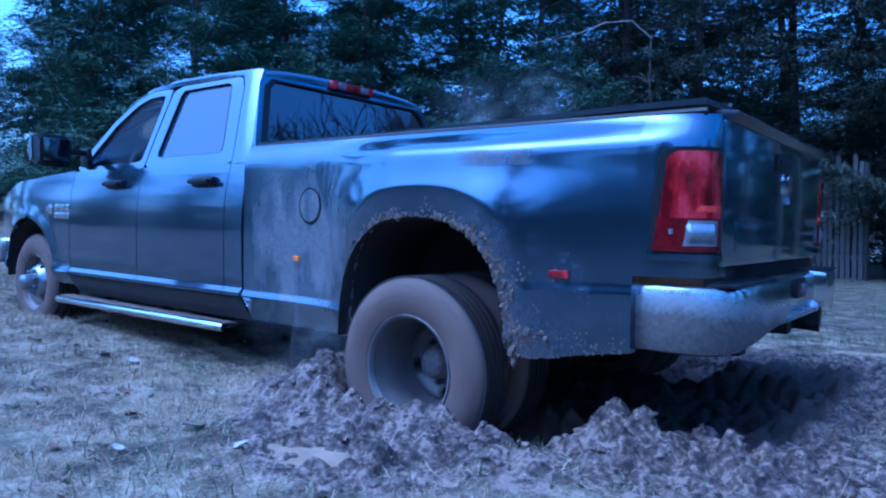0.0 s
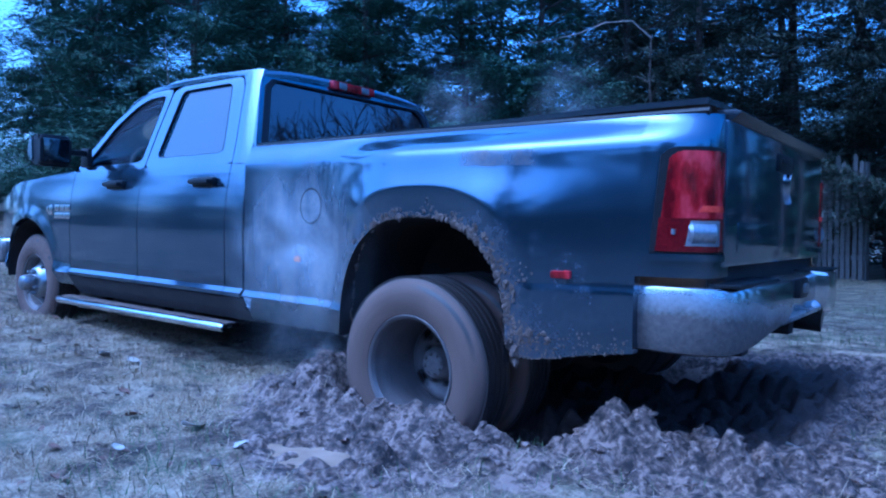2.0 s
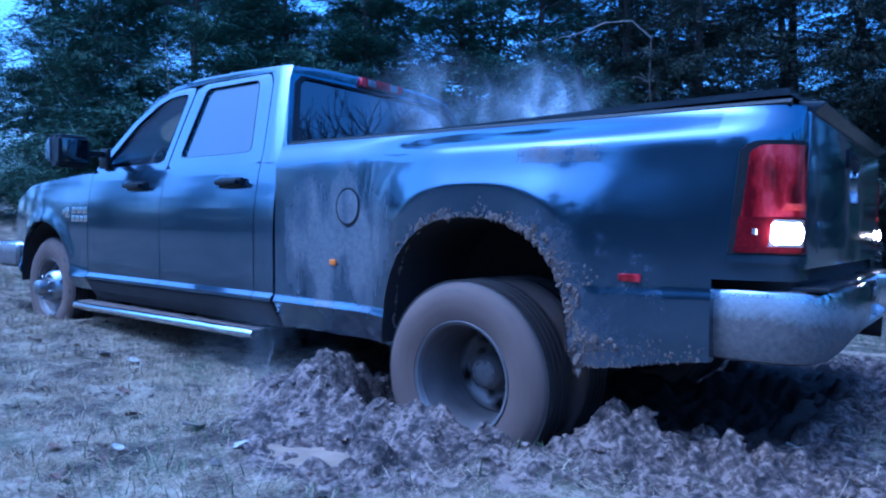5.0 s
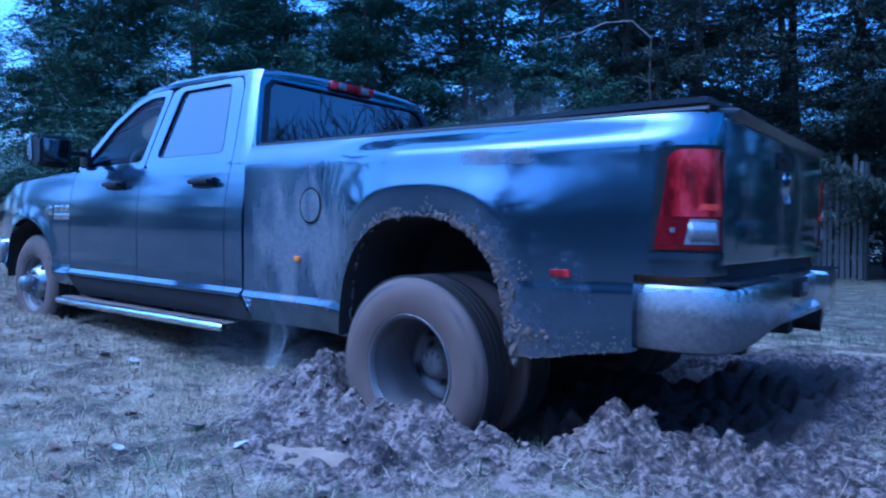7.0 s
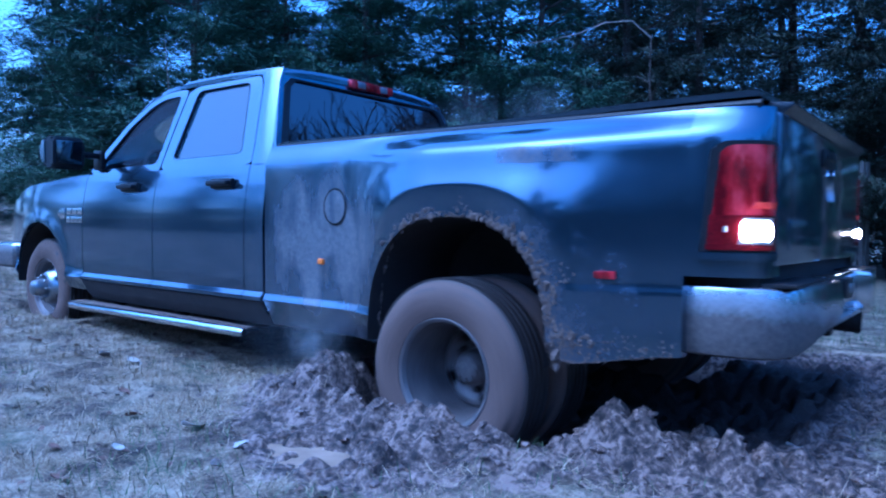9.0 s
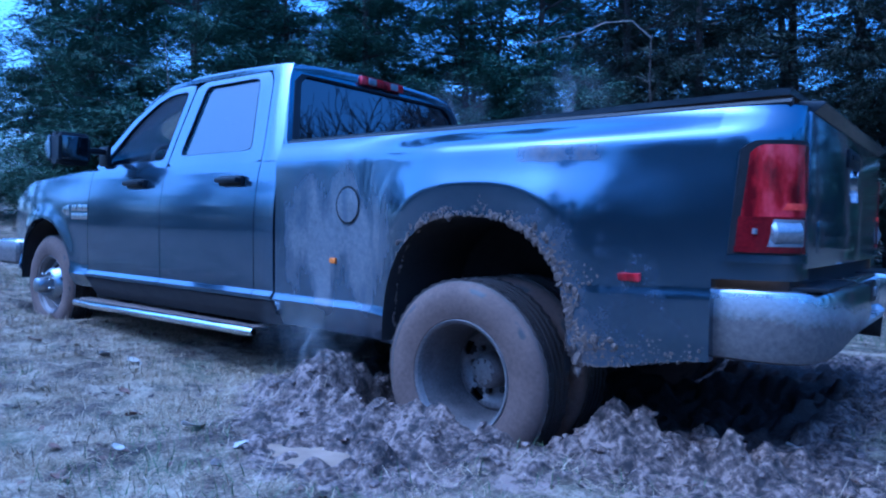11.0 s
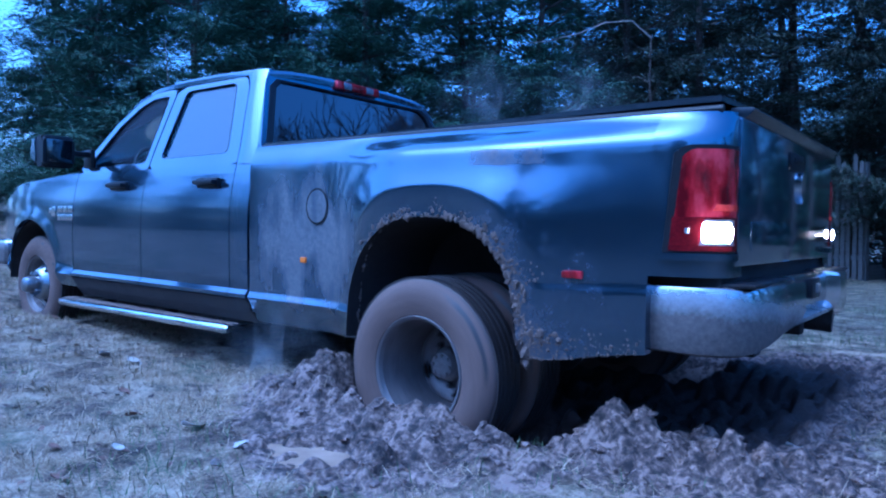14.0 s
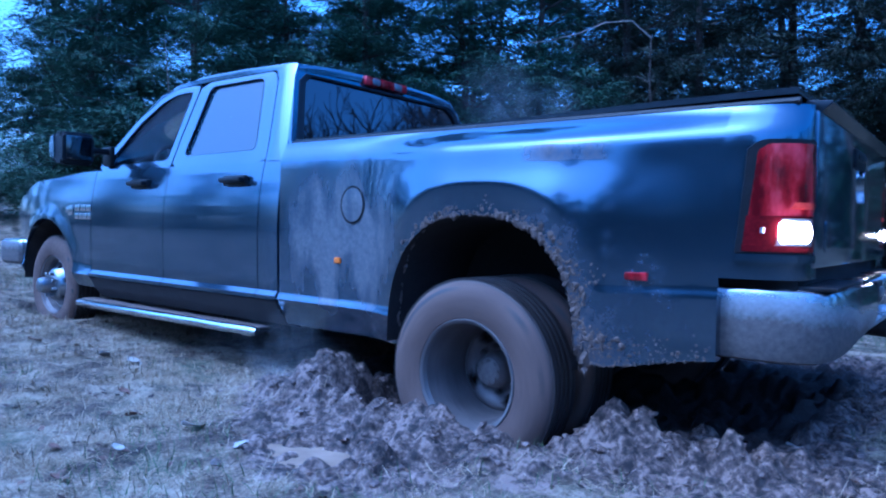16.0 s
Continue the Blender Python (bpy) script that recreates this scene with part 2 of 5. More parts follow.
def resample(poly, n, start=0):
    """n points evenly along a closed outline."""
    pts = [Vector(p) for p in poly]
    pts.append(pts[0])
    acc = [0]
    for a, b in zip(pts, pts[1:]):
        acc.append(acc[-1] + (b - a).length)
    out = []
    for i in range(n):
        s = acc[-1] * i / n
        k = max(j for j in range(len(acc) - 1) if acc[j] <= s + 1e-9)
        t = (s - acc[k]) / max(1e-9, acc[k + 1] - acc[k])
        out.append(tuple(pts[k].lerp(pts[k + 1], t)))
    return out


def lumps(spots, seed, squash=0.75, subdiv=2):
    """Many rough clods in one mesh: spots of (x, y, z, size)."""
    rng = np.random.default_rng(seed)
    bm = bmesh.new()
    bmesh.ops.create_icosphere(bm, subdivisions=subdiv, radius=1)
    base = np.array([v.co[:] for v in bm.verts])
    faces = np.array([[v.index for v in f.verts] for f in bm.faces])
    bm.free()
    n, k = len(spots), len(base)
    co = np.empty((n, k, 3))
    for i, (x, y, z, s) in enumerate(spots):
        w = rng.normal(size=(4, 3)) * 1.6
        d = 1 + 0.15 * np.sin(base @ w.T + rng.uniform(0, 6, 4)).sum(1) + rng.normal(size=k) * 0.09
        co[i] = base * d[:, None] * s * rng.uniform(0.65, 1.25, 3) * (1, 1, squash) + (x, y, z)
    me = bpy.data.meshes.new("clods")
    fs = (faces[None] + (np.arange(n) * k)[:, None, None]).reshape(-1, 3)
    me.from_pydata(co.reshape(-1, 3).tolist(), [], fs.tolist())
    me.polygons.foreach_set("use_smooth", [True] * len(me.polygons))
    me.set_sharp_from_angle(angle=radians(28))
    return me


# ---- the pickup: x forward from the rear axle, y to its left, z up ----
CAB = ((0.44, 0.90), (0.50, 0.945), (0.57, 0.985), (0.595, 1.005), (0.61, 1.0), (0.635, 0.978), (0.70, 0.982), (0.95, 0.988), (1.04, 0.987), (1.10, 0.984), (1.17, 0.976), (1.24, 0.965),
       (1.30, 0.954), (1.35, 0.941), (1.40, 0.925), (1.88, 0.775), (1.94, 0.735))


def cab_y(x, z):
    return lerp_table(CAB, z) * (1 - 0.13 * max(0, (x - 4.3) / 0.85) ** 2)


def zs(lo, hi, n):
    keys = [k for k, _ in CAB if lo + 0.008 < k < hi - 0.008]
    return sorted(set([lo, hi, *keys, *[lo + (hi - lo) * i / n for i in range(1, n)]]))


def panel(s, x0, x1, lo, hi, n=10):
    """A flat-sided body panel that follows the cab's section."""
    rows = []
    for i in range(n + 1):
        x = x0 + (x1 - x0) * i / n
        rows.append([(x, s * cab_y(x, z), z) for z in zs(lo, hi, 12)])
    return sheet(rows, (0, -s * 0.035, 0))


def pane(s, outline, inset):
    """A curved pane within an outline, set back from the side."""
    cx, cz = sum(p[0] for p in outline) / len(outline), sum(p[1] for p in outline) / len(outline)
    pts = resample(outline, 48)
    rows = []
    for t in (1, 0.66, 0.33, 0.02):
        rows.append([(cx + (x - cx) * t, s * (cab_y(0, cz + (z - cz) * t) - inset), cz + (z - cz) * t) for x, z in pts])
    front = sheet(rows, close=True)
    back = sheet([[(x, y - s * 0.005, z) for x, y, z in r] for r in rows], close=True)
    edge = sheet([rows[0], [(x, y - s * 0.005, z) for x, y, z in rows[0]]], close=True)
    return join(front, back, edge)


REAR_OUT = [(1.642, 1.35), (1.655, 1.45), (1.735, 1.85), (1.79, 1.905), (2.44, 1.908), (2.52, 1.87), (2.575, 1.55), (2.60, 1.35)]
REAR_IN = fillet([(1.76, 1.425), (1.865, 1.872), (2.405, 1.872), (2.49, 1.418)], 0.04)
FRONT_OUT = [(2.614, 1.35), (2.59, 1.55), (2.536, 1.87), (2.56, 1.905), (2.80, 1.90), (2.98, 1.85), (3.22, 1.705), (3.48, 1.47), (3.575, 1.35)]
FRONT_IN = fillet([(2.675, 1.40), (2.605, 1.862), (2.80, 1.855), (2.95, 1.81), (3.16, 1.685), (3.42, 1.44), (3.44, 1.385)], 0.03)


def match(outer, inner, n=72):
    """Both outlines by angle about the opening's middle, so that the surround does not twist."""
    cx, cz = sum(p[0] for p in inner) / len(inner), sum(p[1] for p in inner) / len(inner)
    o, i = resample(outer, 400), resample(inner, 400)
    ang = lambda p: math.atan2(p[1] - cz, p[0] - cx)
    res_o, res_i = [], []
    for k in range(n):
        t = -math.pi + 2 * math.pi * k / n
        near = lambda q: min(q, key=lambda p: abs((ang(p) - t + math.pi) % (2 * math.pi) - math.pi))
        res_o.append(near(o)), res_i.append(near(i))
    return res_o, res_i


def surround(s, outer, inner, drop=0.035):
    o, i = match(outer, inner)
    rows = []
    for t in (0, 0.5, 1):
        rows.append([(a[0] + (b[0] - a[0]) * t, s * cab_y(0, a[1] + (b[1] - a[1]) * t), a[1] + (b[1] - a[1]) * t) for a, b in zip(o, i)])
    rows.insert(0, [(x, y - s * 0.03, z) for x, y, z in rows[0]])
    rows.append([(x, y - s * drop, z) for x, y, z in rows[-1]])
    return sheet(rows, close=True)


AXLE, ARCH = 0.035, 0.457  # rear axle and half width of its arch


def bed_y(x, z):
    f = smooth(0.86, 0.16, x) if x > 0 else 1.0
    g = 1.0
    if x < -0.22:
        g = 1 - smooth(0.22, 1.08, -x) * 0.86
    b = f * g
    crease = 0.5 + 0.69 * max(0.0, 1 - (abs(x - AXLE) / 0.60) ** 2.6) ** (1 / 2.6)
    top = lerp_table(((1.30, 1.0), (1.318, 0.99), (1.34, 0.93), (1.36, 0.80), (1.38, 0.60), (1.40, 0.36), (1.42, 0.12), (1.44, 0.0)), z)
    side = 0.985 + 0.16 * b + 0.055 * b * smooth(1.32, 1.05, max(z, crease))
    low = lerp_table(((0.44, -0.075), (0.50, -0.045), (0.57, -0.008), (0.597, 0.010), (0.608, 0.006), (0.63, -0.006), (0.72, -0.005), (0.95, 0.0), (1.5, 0.0)), z)
    if x < -0.45:
        low = -0.008 * smooth(0.72, 0.50, z)
    y = 0.945 + (side + low - 0.945) * top
    if x < -0.45:
        y += 0.005 * smooth(0.812, 0.80, z) * smooth(-0.45, -0.56, x)
    # upright band round the arch, set off from the shoulder by a soft fold
    if abs(x - AXLE) < 0.72 and z < 1.30:
        d = ((abs(x - AXLE) / ARCH) ** 2.6 + (max(0.0, z - 0.5) / 0.56) ** 2.6) ** (1 / 2.6) * 0.52 - 0.52
        y -= 0.010 * smooth(0.13, 0.0, d)
    # the rounded rear corner
    if x < -0.92:
        t = min(1, (-0.92 - x) / 0.20)
        y -= 0.115 * (1 - math.sqrt(max(0, 1 - t * t)))
    return y


def bed_low(x):
    if abs(x - AXLE) < ARCH:
        return 0.5 + 0.56 * (1 - (abs(x - AXLE) / ARCH) ** 2.6) ** (1 / 2.6)
    if x > 0:
        return 0.455
    return 0.53 + 0.05 * smooth(0.49, 0.88, -x) if x > -0.885 else 0.86


def bed_side(s, truck):
    xs = [1.452, 1.40, 1.3, 1.2, 1.1, 1.0, 0.92, 0.84, 0.76, 0.68, 0.6, 0.55, 0.52, AXLE + ARCH + 0.008]
    xs += [AXLE + ARCH * math.sin(radians(a)) for a in range(87, -88, -3)]
    xs += [AXLE - ARCH - 0.008, -0.46, -0.50, -0.54, -0.6, -0.67, -0.74, -0.81, -0.88]
    top = [1.438, 1.43, 1.415, 1.40, 1.385, 1.37, 1.358, 1.345, 1.335, 1.325, 1.31, 1.29, 1.26]
    folds = [0.818, 0.798, 0.72, 0.635, 0.618, 0.608, 0.597, 0.57, 0.50]
    rows = []
    for x in xs:
        lo = bed_low(x)
        n = 36
        low = [1.24 + (lo - 1.24) * i / n for i in range(n + 1)]
        if abs(x - AXLE) > ARCH + 0.004:
            keep = [z for z in folds if z > lo + 0.004]
            m = n - len(keep)
            low = sorted([1.24 + (lo - 1.24) * i / m for i in range(m + 1)] + keep, reverse=True)
        col = [(x, s * (bed_y(x, 1.44) - 0.05), 1.43), (x, s * (bed_y(x, 1.44) - 0.03), 1.44)]
        col += [(x, s * bed_y(x, z), z) for z in top + low]
        rows.append(col)
    bm = sheet(rows, (0, -s * 0.05, 0))
    rows = []
    for i in range(10):
        x = -0.88 - (1.118 - 0.88) * math.sin(radians(90 * i / 9))
        low = [1.22 + (0.86 - 1.22) * k / 12 for k in range(13)]
        rows.append([(x, s * (bed_y(x, 1.44) - 0.05), 1.43), (x, s * (bed_y(x, 1.44) - 0.03), 1.44)] + [(x, s * bed_y(x, z), z) for z in top + low])
    rows.append([(-1.119, s * 0.79, p[2]) for p in rows[-1]])
    bm2 = sheet(rows, (0, -s * 0.03, 0))
    side = part("bed_side", join(bm, bm2), PAINT, truck, "grey-blue flared bed side with mud splashed round its arch")
    # mud caked along the arch lip
    rng = random.Random(5 + int(s))
    spots = []
    for i in range(4400):
        a = radians(rng.uniform(-4, 184) if i % 3 else rng.choice((rng.uniform(-3, 22), rng.uniform(158, 183))))
        e = 2 / 2.6
        c, d = math.cos(a), math.sin(a)
        x = ARCH * abs(c) ** e * (1 if c > 0 else -1)
        z = 0.5 + 0.56 * abs(d) ** e * (1 if d > 0 else 0.15)
        if x < 0 and rng.random() < 0.55 or rng.random() < 0.55:
            ragged = 0.35 + 1.1 * abs(noise.noise(Vector((x * 9, z * 9, 2.0)))) * 2
            out = (rng.random() ** 2 * (0.10 if x < 0 else 0.12) - 0.010 * rng.random()) * ragged
            px, pz = AXLE + x * (1 + out), 0.5 + (z - 0.5) * (1 + out * 0.8)
            if px < -0.1 and pz < 0.9:
                px -= rng.random() ** 2 * 0.07 * ragged
            big = rng.random() < 0.05
            spots.append((px, s * (bed_y(px, pz) - 0.004), pz, rng.uniform(0.009, 0.015) if big else rng.uniform(0.002, 0.0075)))
    for i in range(420):
        x = -0.44 - rng.random() ** 1.4 * 0.42
        z = bed_low(x) + rng.random() ** 2.5 * 0.09
        spots.append((x, s * (bed_y(x, z) - 0.004), z, rng.uniform(0.002, 0.007)))
    me = lumps(spots, 3, 1.3, 1)
    me.materials.append(CAKED)
    ob = new("caked_mud", me)
    ob.parent = side
    tagged(ob, "crumbly dried clay stuck to the arch lip", kind="stuff")
    # wheel housing
    rows = []
    for k, y in enumerate((1.165, 1.0, 0.8, 0.62, 0.60)):
        r = 1.0 if k < 4 else 0.05
        rows.append([(AXLE + 0.452 * r * math.copysign(abs(math.cos(a)) ** 0.77, math.cos(a)), s * y, 0.5 + 0.552 * r * abs(math.sin(a)) ** 0.77) for a in [math.pi * i / 24 for i in range(25)]])
    part("wheel_housing", sheet(rows), UNDER, truck, "black wheel housing smeared with mud")
    return side


TYRES = {}


def tyre(parent, cx, cy, cz, s):
    """A tyre with shoulder and tread ribs, round its own middle."""
    if s in TYRES:
        ob = new("tyre", TYRES[s])
        ob.parent = parent
        return tagged(ob, "worn road tyre coated with brown clay")
    prof = [(0.222, -0.085), (0.235, -0.105), (0.27, -0.116), (0.315, -0.118), (0.352, -0.109), (0.374, -0.094), (0.384, -0.078)]
    ribs = []
    for a, b in ((-0.078, -0.048), (-0.040, -0.014), (-0.006, 0.020), (0.028, 0.052), (0.058, 0.078)):
        ribs += [(0.390, a), (0.391, b), (0.381, b + 0.001), (0.381, b + 0.005)]
    prof += ribs[:-2] + [(0.384, 0.078), (0.374, 0.093), (0.352, 0.108), (0.337, 0.114), (0.316, 0.118), (0.29, 0.117), (0.27, 0.115), (0.235, 0.104), (0.222, 0.085)]
    bm = revolve([(r, y * s) for r, y in prof], 72)
    # shoulder lugs
    lugs = []
    for i in range(44):
        a = 2 * math.pi * i / 44
        for sy in (-1, 1):
            b = box(-0.011, 0.011, sy * 0.066 - 0.014, sy * 0.066 + 0.014, 0.379, 0.3945, 0)
            bmesh.ops.rotate(b, verts=b.verts, cent=(0, 0, 0), matrix=Matrix.Rotation(a, 3, 'Y'))
            lugs.append(b)
    ob = part("tyre", join(bm, *lugs), RUBBER, parent, "worn road tyre coated with brown clay")
    TYRES[s] = ob.data
    return ob


def disc_with_holes(r_in, r_out, y_of, holes, hole_r, r_mid, segs=96):
    """A dished wheel disc with oval hand holes."""
    bm = bmesh.new()
    nr = 18
    grid = []
    for i in range(nr + 1):
        r = r_in + (r_out - r_in) * i / nr
        grid.append([bm.verts.new((r * math.cos(2 * math.pi * k / segs), y_of(r), r * math.sin(2 * math.pi * k / segs))) for k in range(segs)])
    for i in range(nr):
        for k in range(segs):
            r = r_in + (r_out - r_in) * (i + 0.5) / nr
            a = 2 * math.pi * (k + 0.5) / segs
            d = min(math.hypot((r - r_mid) * 1.05, ((a - 2 * math.pi * h / holes + math.pi) % (2 * math.pi) - math.pi) * r_mid * 0.9) for h in range(holes))
            if d > hole_r:
                bm.faces.new((grid[i][k], grid[i][(k + 1) % segs], grid[i + 1][(k + 1) % segs], grid[i + 1][k]))
    e = [x for x in bm.edges if x.is_boundary]
    ex = bmesh.ops.extrude_edge_only(bm, edges=e)
    bmesh.ops.translate(bm, verts=[v for v in ex["geom"] if isinstance(v, bmesh.types.BMVert)], vec=(0, -0.012 if y_of(r_out) >= 0 else 0.012, 0))
    return bm


def nuts(parent, n, r, y0, y1, size, material):
    for i in range(n):
        a = 2 * math.pi * (i + 0.5) / n
        b = revolve([(0.001, y1), (size * 0.7, y1), (size, y1 - 0.004 * math.copysign(1, y1)), (size, y0)], 6)
        bmesh.ops.translate(b, verts=b.verts, vec=(r * math.cos(a), 0, r * math.sin(a)))
        part("wheel_nut", b, material, parent)


def rear_wheel(s, truck):
    """Twin wheels on one hub: the outer one deeply dished."""
    w = part("twin_rear_wheel", revolve([(y_r, s * y) for y_r, y in ((0.06, -0.10), (0.14, -0.08), (0.155, -0.02), (0.12, 0.0), (0.06, 0.005))], 40), DARKSTEEL, truck, "muddy twin rear wheel, spinning")
    w.matrix_basis = pose(AXLE, s * 0.94, 0.414)
    outer = tyre(w, 0, 0, 0, s)
    outer.matrix_basis = pose(0, s * 0.155, 0)
    inner = tyre(w, 0, 0, 0, s)
    inner.matrix_basis = pose(0, -s * 0.175, 0)
    rim = part("rim", revolve([(r, s * y) for r, y in ((0.216, 0.255), (0.228, 0.262), (0.232, 0.256), (0.224, 0.245), (0.212, 0.235), (0.208, 0.20), (0.196, 0.17), (0.19, 0.08), (0.186, 0.03), (0.178, 0.012))], 72), STEEL, w, "deep steel rim filmed with clay")
    disc = part("wheel_disc", disc_with_holes(0.05, 0.186, lambda r: s * (0.004 + 0.022 * smooth(0.10, 0.15, r) * (1 - smooth(0.16, 0.186, r))), 4, 0.030, 0.142), STEEL, w, "dished steel disc with oval hand holes")
    hub = part("hub", revolve([(r, s * y) for r, y in ((0.078, 0.0), (0.074, 0.05), (0.066, 0.075), (0.060, 0.080), (0.056, 0.09), (0.03, 0.096), (0.001, 0.097))], 40), STEEL, w, "round axle hub with bolted cap")
    nuts(w, 8, 0.045, s * 0.088, s * 0.101, 0.009, STEEL)
    nuts(w, 8, 0.098, s * 0.006, s * 0.034, 0.013, DARKSTEEL)
    back = part("inner_rim", revolve([(r, s * y) for r, y in ((0.228, -0.08), (0.205, -0.06), (0.20, -0.26), (0.225, -0.28))], 48), DARKSTEEL, w)
    return w


def front_wheel(s, truck):
    w = part("front_wheel", revolve([(r, s * y) for r, y in ((0.05, -0.1), (0.15, -0.1), (0.15, 0.0), (0.05, 0.02))], 32), DARKSTEEL, truck, "muddy front wheel with bright domed hub")
    w.matrix_basis = pose(4.305, s * 0.835, 0.475)
    tyre(w, 0, 0, 0, s)
    part("rim", revolve([(r, s * y) for r, y in ((0.216, 0.095), (0.228, 0.102), (0.232, 0.096), (0.222, 0.085), (0.205, 0.07), (0.195, 0.0), (0.19, -0.05))], 64), STEEL, w)
    disc = part("wheel_disc", disc_with_holes(0.06, 0.192, lambda r: s * (0.11 - 0.085 * smooth(0.10, 0.18, r)), 6, 0.024, 0.155), ALLOY, w, "bright domed disc with hand holes")
    nuts(w, 8, 0.088, s * 0.105, s * 0.145, 0.013, ALLOY)
    part("hub", revolve([(r, s * y) for r, y in ((0.066, 0.10), (0.064, 0.17), (0.055, 0.20), (0.04, 0.21), (0.001, 0.212))], 36), ALLOY, w, "protruding bright hub")
    return w


def tail_lamp(s, truck):
    """A tall lamp wrapped round the rear corner, with a clear reversing window low at the back."""
    xs = [-0.925 - 0.190 * math.sin(radians(90 * i / 10)) for i in range(11)]
    plan = [(x, bed_y(x, 1.1)) for x in xs] + [(-1.120, 0.848)]
    acc = [0]
    for a, b in zip(plan, plan[1:]):
        acc.append(acc[-1] + math.hypot(b[0] - a[0], b[1] - a[1]))
    L = acc[-1]

    def at(u, z, out):
        d = u * L
        k = max(j for j in range(len(acc) - 1) if acc[j] <= d + 1e-9)
        t = (d - acc[k]) / max(1e-9, acc[k + 1] - acc[k])
        x, y = plan[k][0] + (plan[k + 1][0] - plan[k][0]) * t, plan[k][1] + (plan[k + 1][1] - plan[k][1]) * t
        nx, ny = -(plan[k + 1][1] - plan[k][1]), (plan[k + 1][0] - plan[k][0])
        n = math.hypot(nx, ny) or 1
        nx, ny = -nx / n, -ny / n
        if ny < -0.2:
            nx, ny = -nx, -ny
        if nx > 0.2:
            nx, ny = -nx, -ny
        return (x + nx * out, s * (y + ny * out), z)

    def face(u0, u1, z0, z1, out, depth, lean=0.0, nu=14, nz=10, arch=0.0):
        rows = []
        for j in range(nz + 1):
            v = j / nz
            z = z0 + (z1 - z0) * v
            a = u0 + lean * v
            row = []
            for i in range(nu + 1):
                u = a + (u1 - a) * i / nu
                zz = z - arch * v * max(0, 1 - i / 3) ** 2
                row.append(at(min(1, u), zz, out + 0.008 * math.sin(math.pi * min(1, max(0, i / nu))) ** 0.5))
            rows.append(row)
        bm = sheet(rows)
        edge = [x for x in bm.edges if x.is_boundary]
        ex = bmesh.ops.extrude_edge_only(bm, edges=edge)
        for v in [g for g in ex["geom"] if isinstance(g, bmesh.types.BMVert)]:
            v.co += Vector((0.45, -s * 0.8, 0)) * depth
        return bm

    lamp = part("tail_lamp", face(0.0, 1.0, 0.945, 1.315, 0.003, 0.02, 0.10, arch=0.03), BLACK, truck, "tall red tail lamp in a black surround")
    part("red_lens", face(0.07, 0.97, 0.958, 1.300, 0.006, 0.01, 0.10, arch=0.035), REDLENS, lamp, "red lens with lighter reflection patches painted in")
    part("lower_red_strip", face(0.07, 0.97, 0.952, 0.972, 0.010, 0.012), DEEPRED, lamp)
    part("lower_lens", face(0.078, 0.97, 0.974, 1.068, 0.0072, 0.010, 0.025), DEEPRED, lamp, "deep red lower lens")
    part("lamp_screw", face(0.24, 0.29, 1.012, 1.030, 0.013, 0.006), LAMPGREY, lamp)
    part("lamp_ledge", face(0.0, 1.0, 0.918, 0.942, 0.014, 0.03), PAINT, lamp, "painted ledge below the lamp")
    part("reflection_band", face(0.42, 0.95, 1.090, 1.112, 0.008, 0.006, 0.06), REDBAND, lamp, "brighter red band, a reflection painted on the lens")
    pocket = part("reversing_window", face(0.36, 0.82, 0.972, 1.060, 0.011, 0.012, 0.05), LAMPGREY, lamp, "clear reversing lamp window")
    return lamp, at


def bumper(truck):
    plan = [(-0.895, 1.0), (-0.98, 1.008), (-1.06, 1.0), (-1.13, 0.975), (-1.18, 0.93), (-1.21, 0.86), (-1.235, 0.75), (-1.25, 0.6), (-1.26, 0.42), (-1.262, 0.39)]
    half = []
    for i, (x, y) in enumerate(plan):
        hi = 0.825 + 0.018 * smooth(0.95, 0.80, y) - 0.012 * smooth(0.97, 0.90, y)
        lo = 0.585 + 0.075 * smooth(0.95, 0.42, y)
        n = Vector((0.6 if i > 2 else 0.0, -0.8 if i < 6 else 0, 0)).normalized() if i < 8 else Vector((1, 0, 0))
        half.append((x, y, hi, lo, n))
    half += [(-1.205, 0.375, 0.835, 0.66, Vector((1, 0, 0))), (-1.20, 0.2, 0.84, 0.66, Vector((1, 0, 0)))]
    rows = []
    for x, y, hi, lo, n in half + [(x, -y, hi, lo, Vector((n.x, -n.y, 0))) for x, y, hi, lo, n in reversed(half)]:
        prof = [(0.05, hi + 0.004), (0.02, hi + 0.006), (0.006, hi), (0.0, hi - 0.012), (-0.004, hi - 0.09), (0.0, lo + 0.05), (0.012, lo + 0.012), (0.05, lo)]
        rows.append([(x + n.x * d, y + n.y * d, z) for d, z in prof])
    bump = part("rear_bumper", sheet(rows, (0.03, 0, 0)), CHROME, truck, "chrome step bumper hazed with dried mud")
    # plate recess in the middle
    part("plate_ledge", box(-1.235, -1.18, -0.385, 0.385, 0.655, 0.675, 0.006), CHROME, bump)
    part("hitch_socket", box(-1.222, -1.195, -0.13, 0.03, 0.735, 0.825, 0.01), BLACK, bump, "black socket panel")
    part("socket_cover", box(-1.234, -1.215, -0.085, -0.02, 0.76, 0.80, 0.006), ALLOY, bump)
    for y0, y1 in ((0.40, 0.93), (-0.93, -0.40)):
        part("bumper_pad", box(-1.215, -1.10, y0, y1, 0.828, 0.843, 0.006), BLACK, bump, "black step pad on the bumper")
    return bump


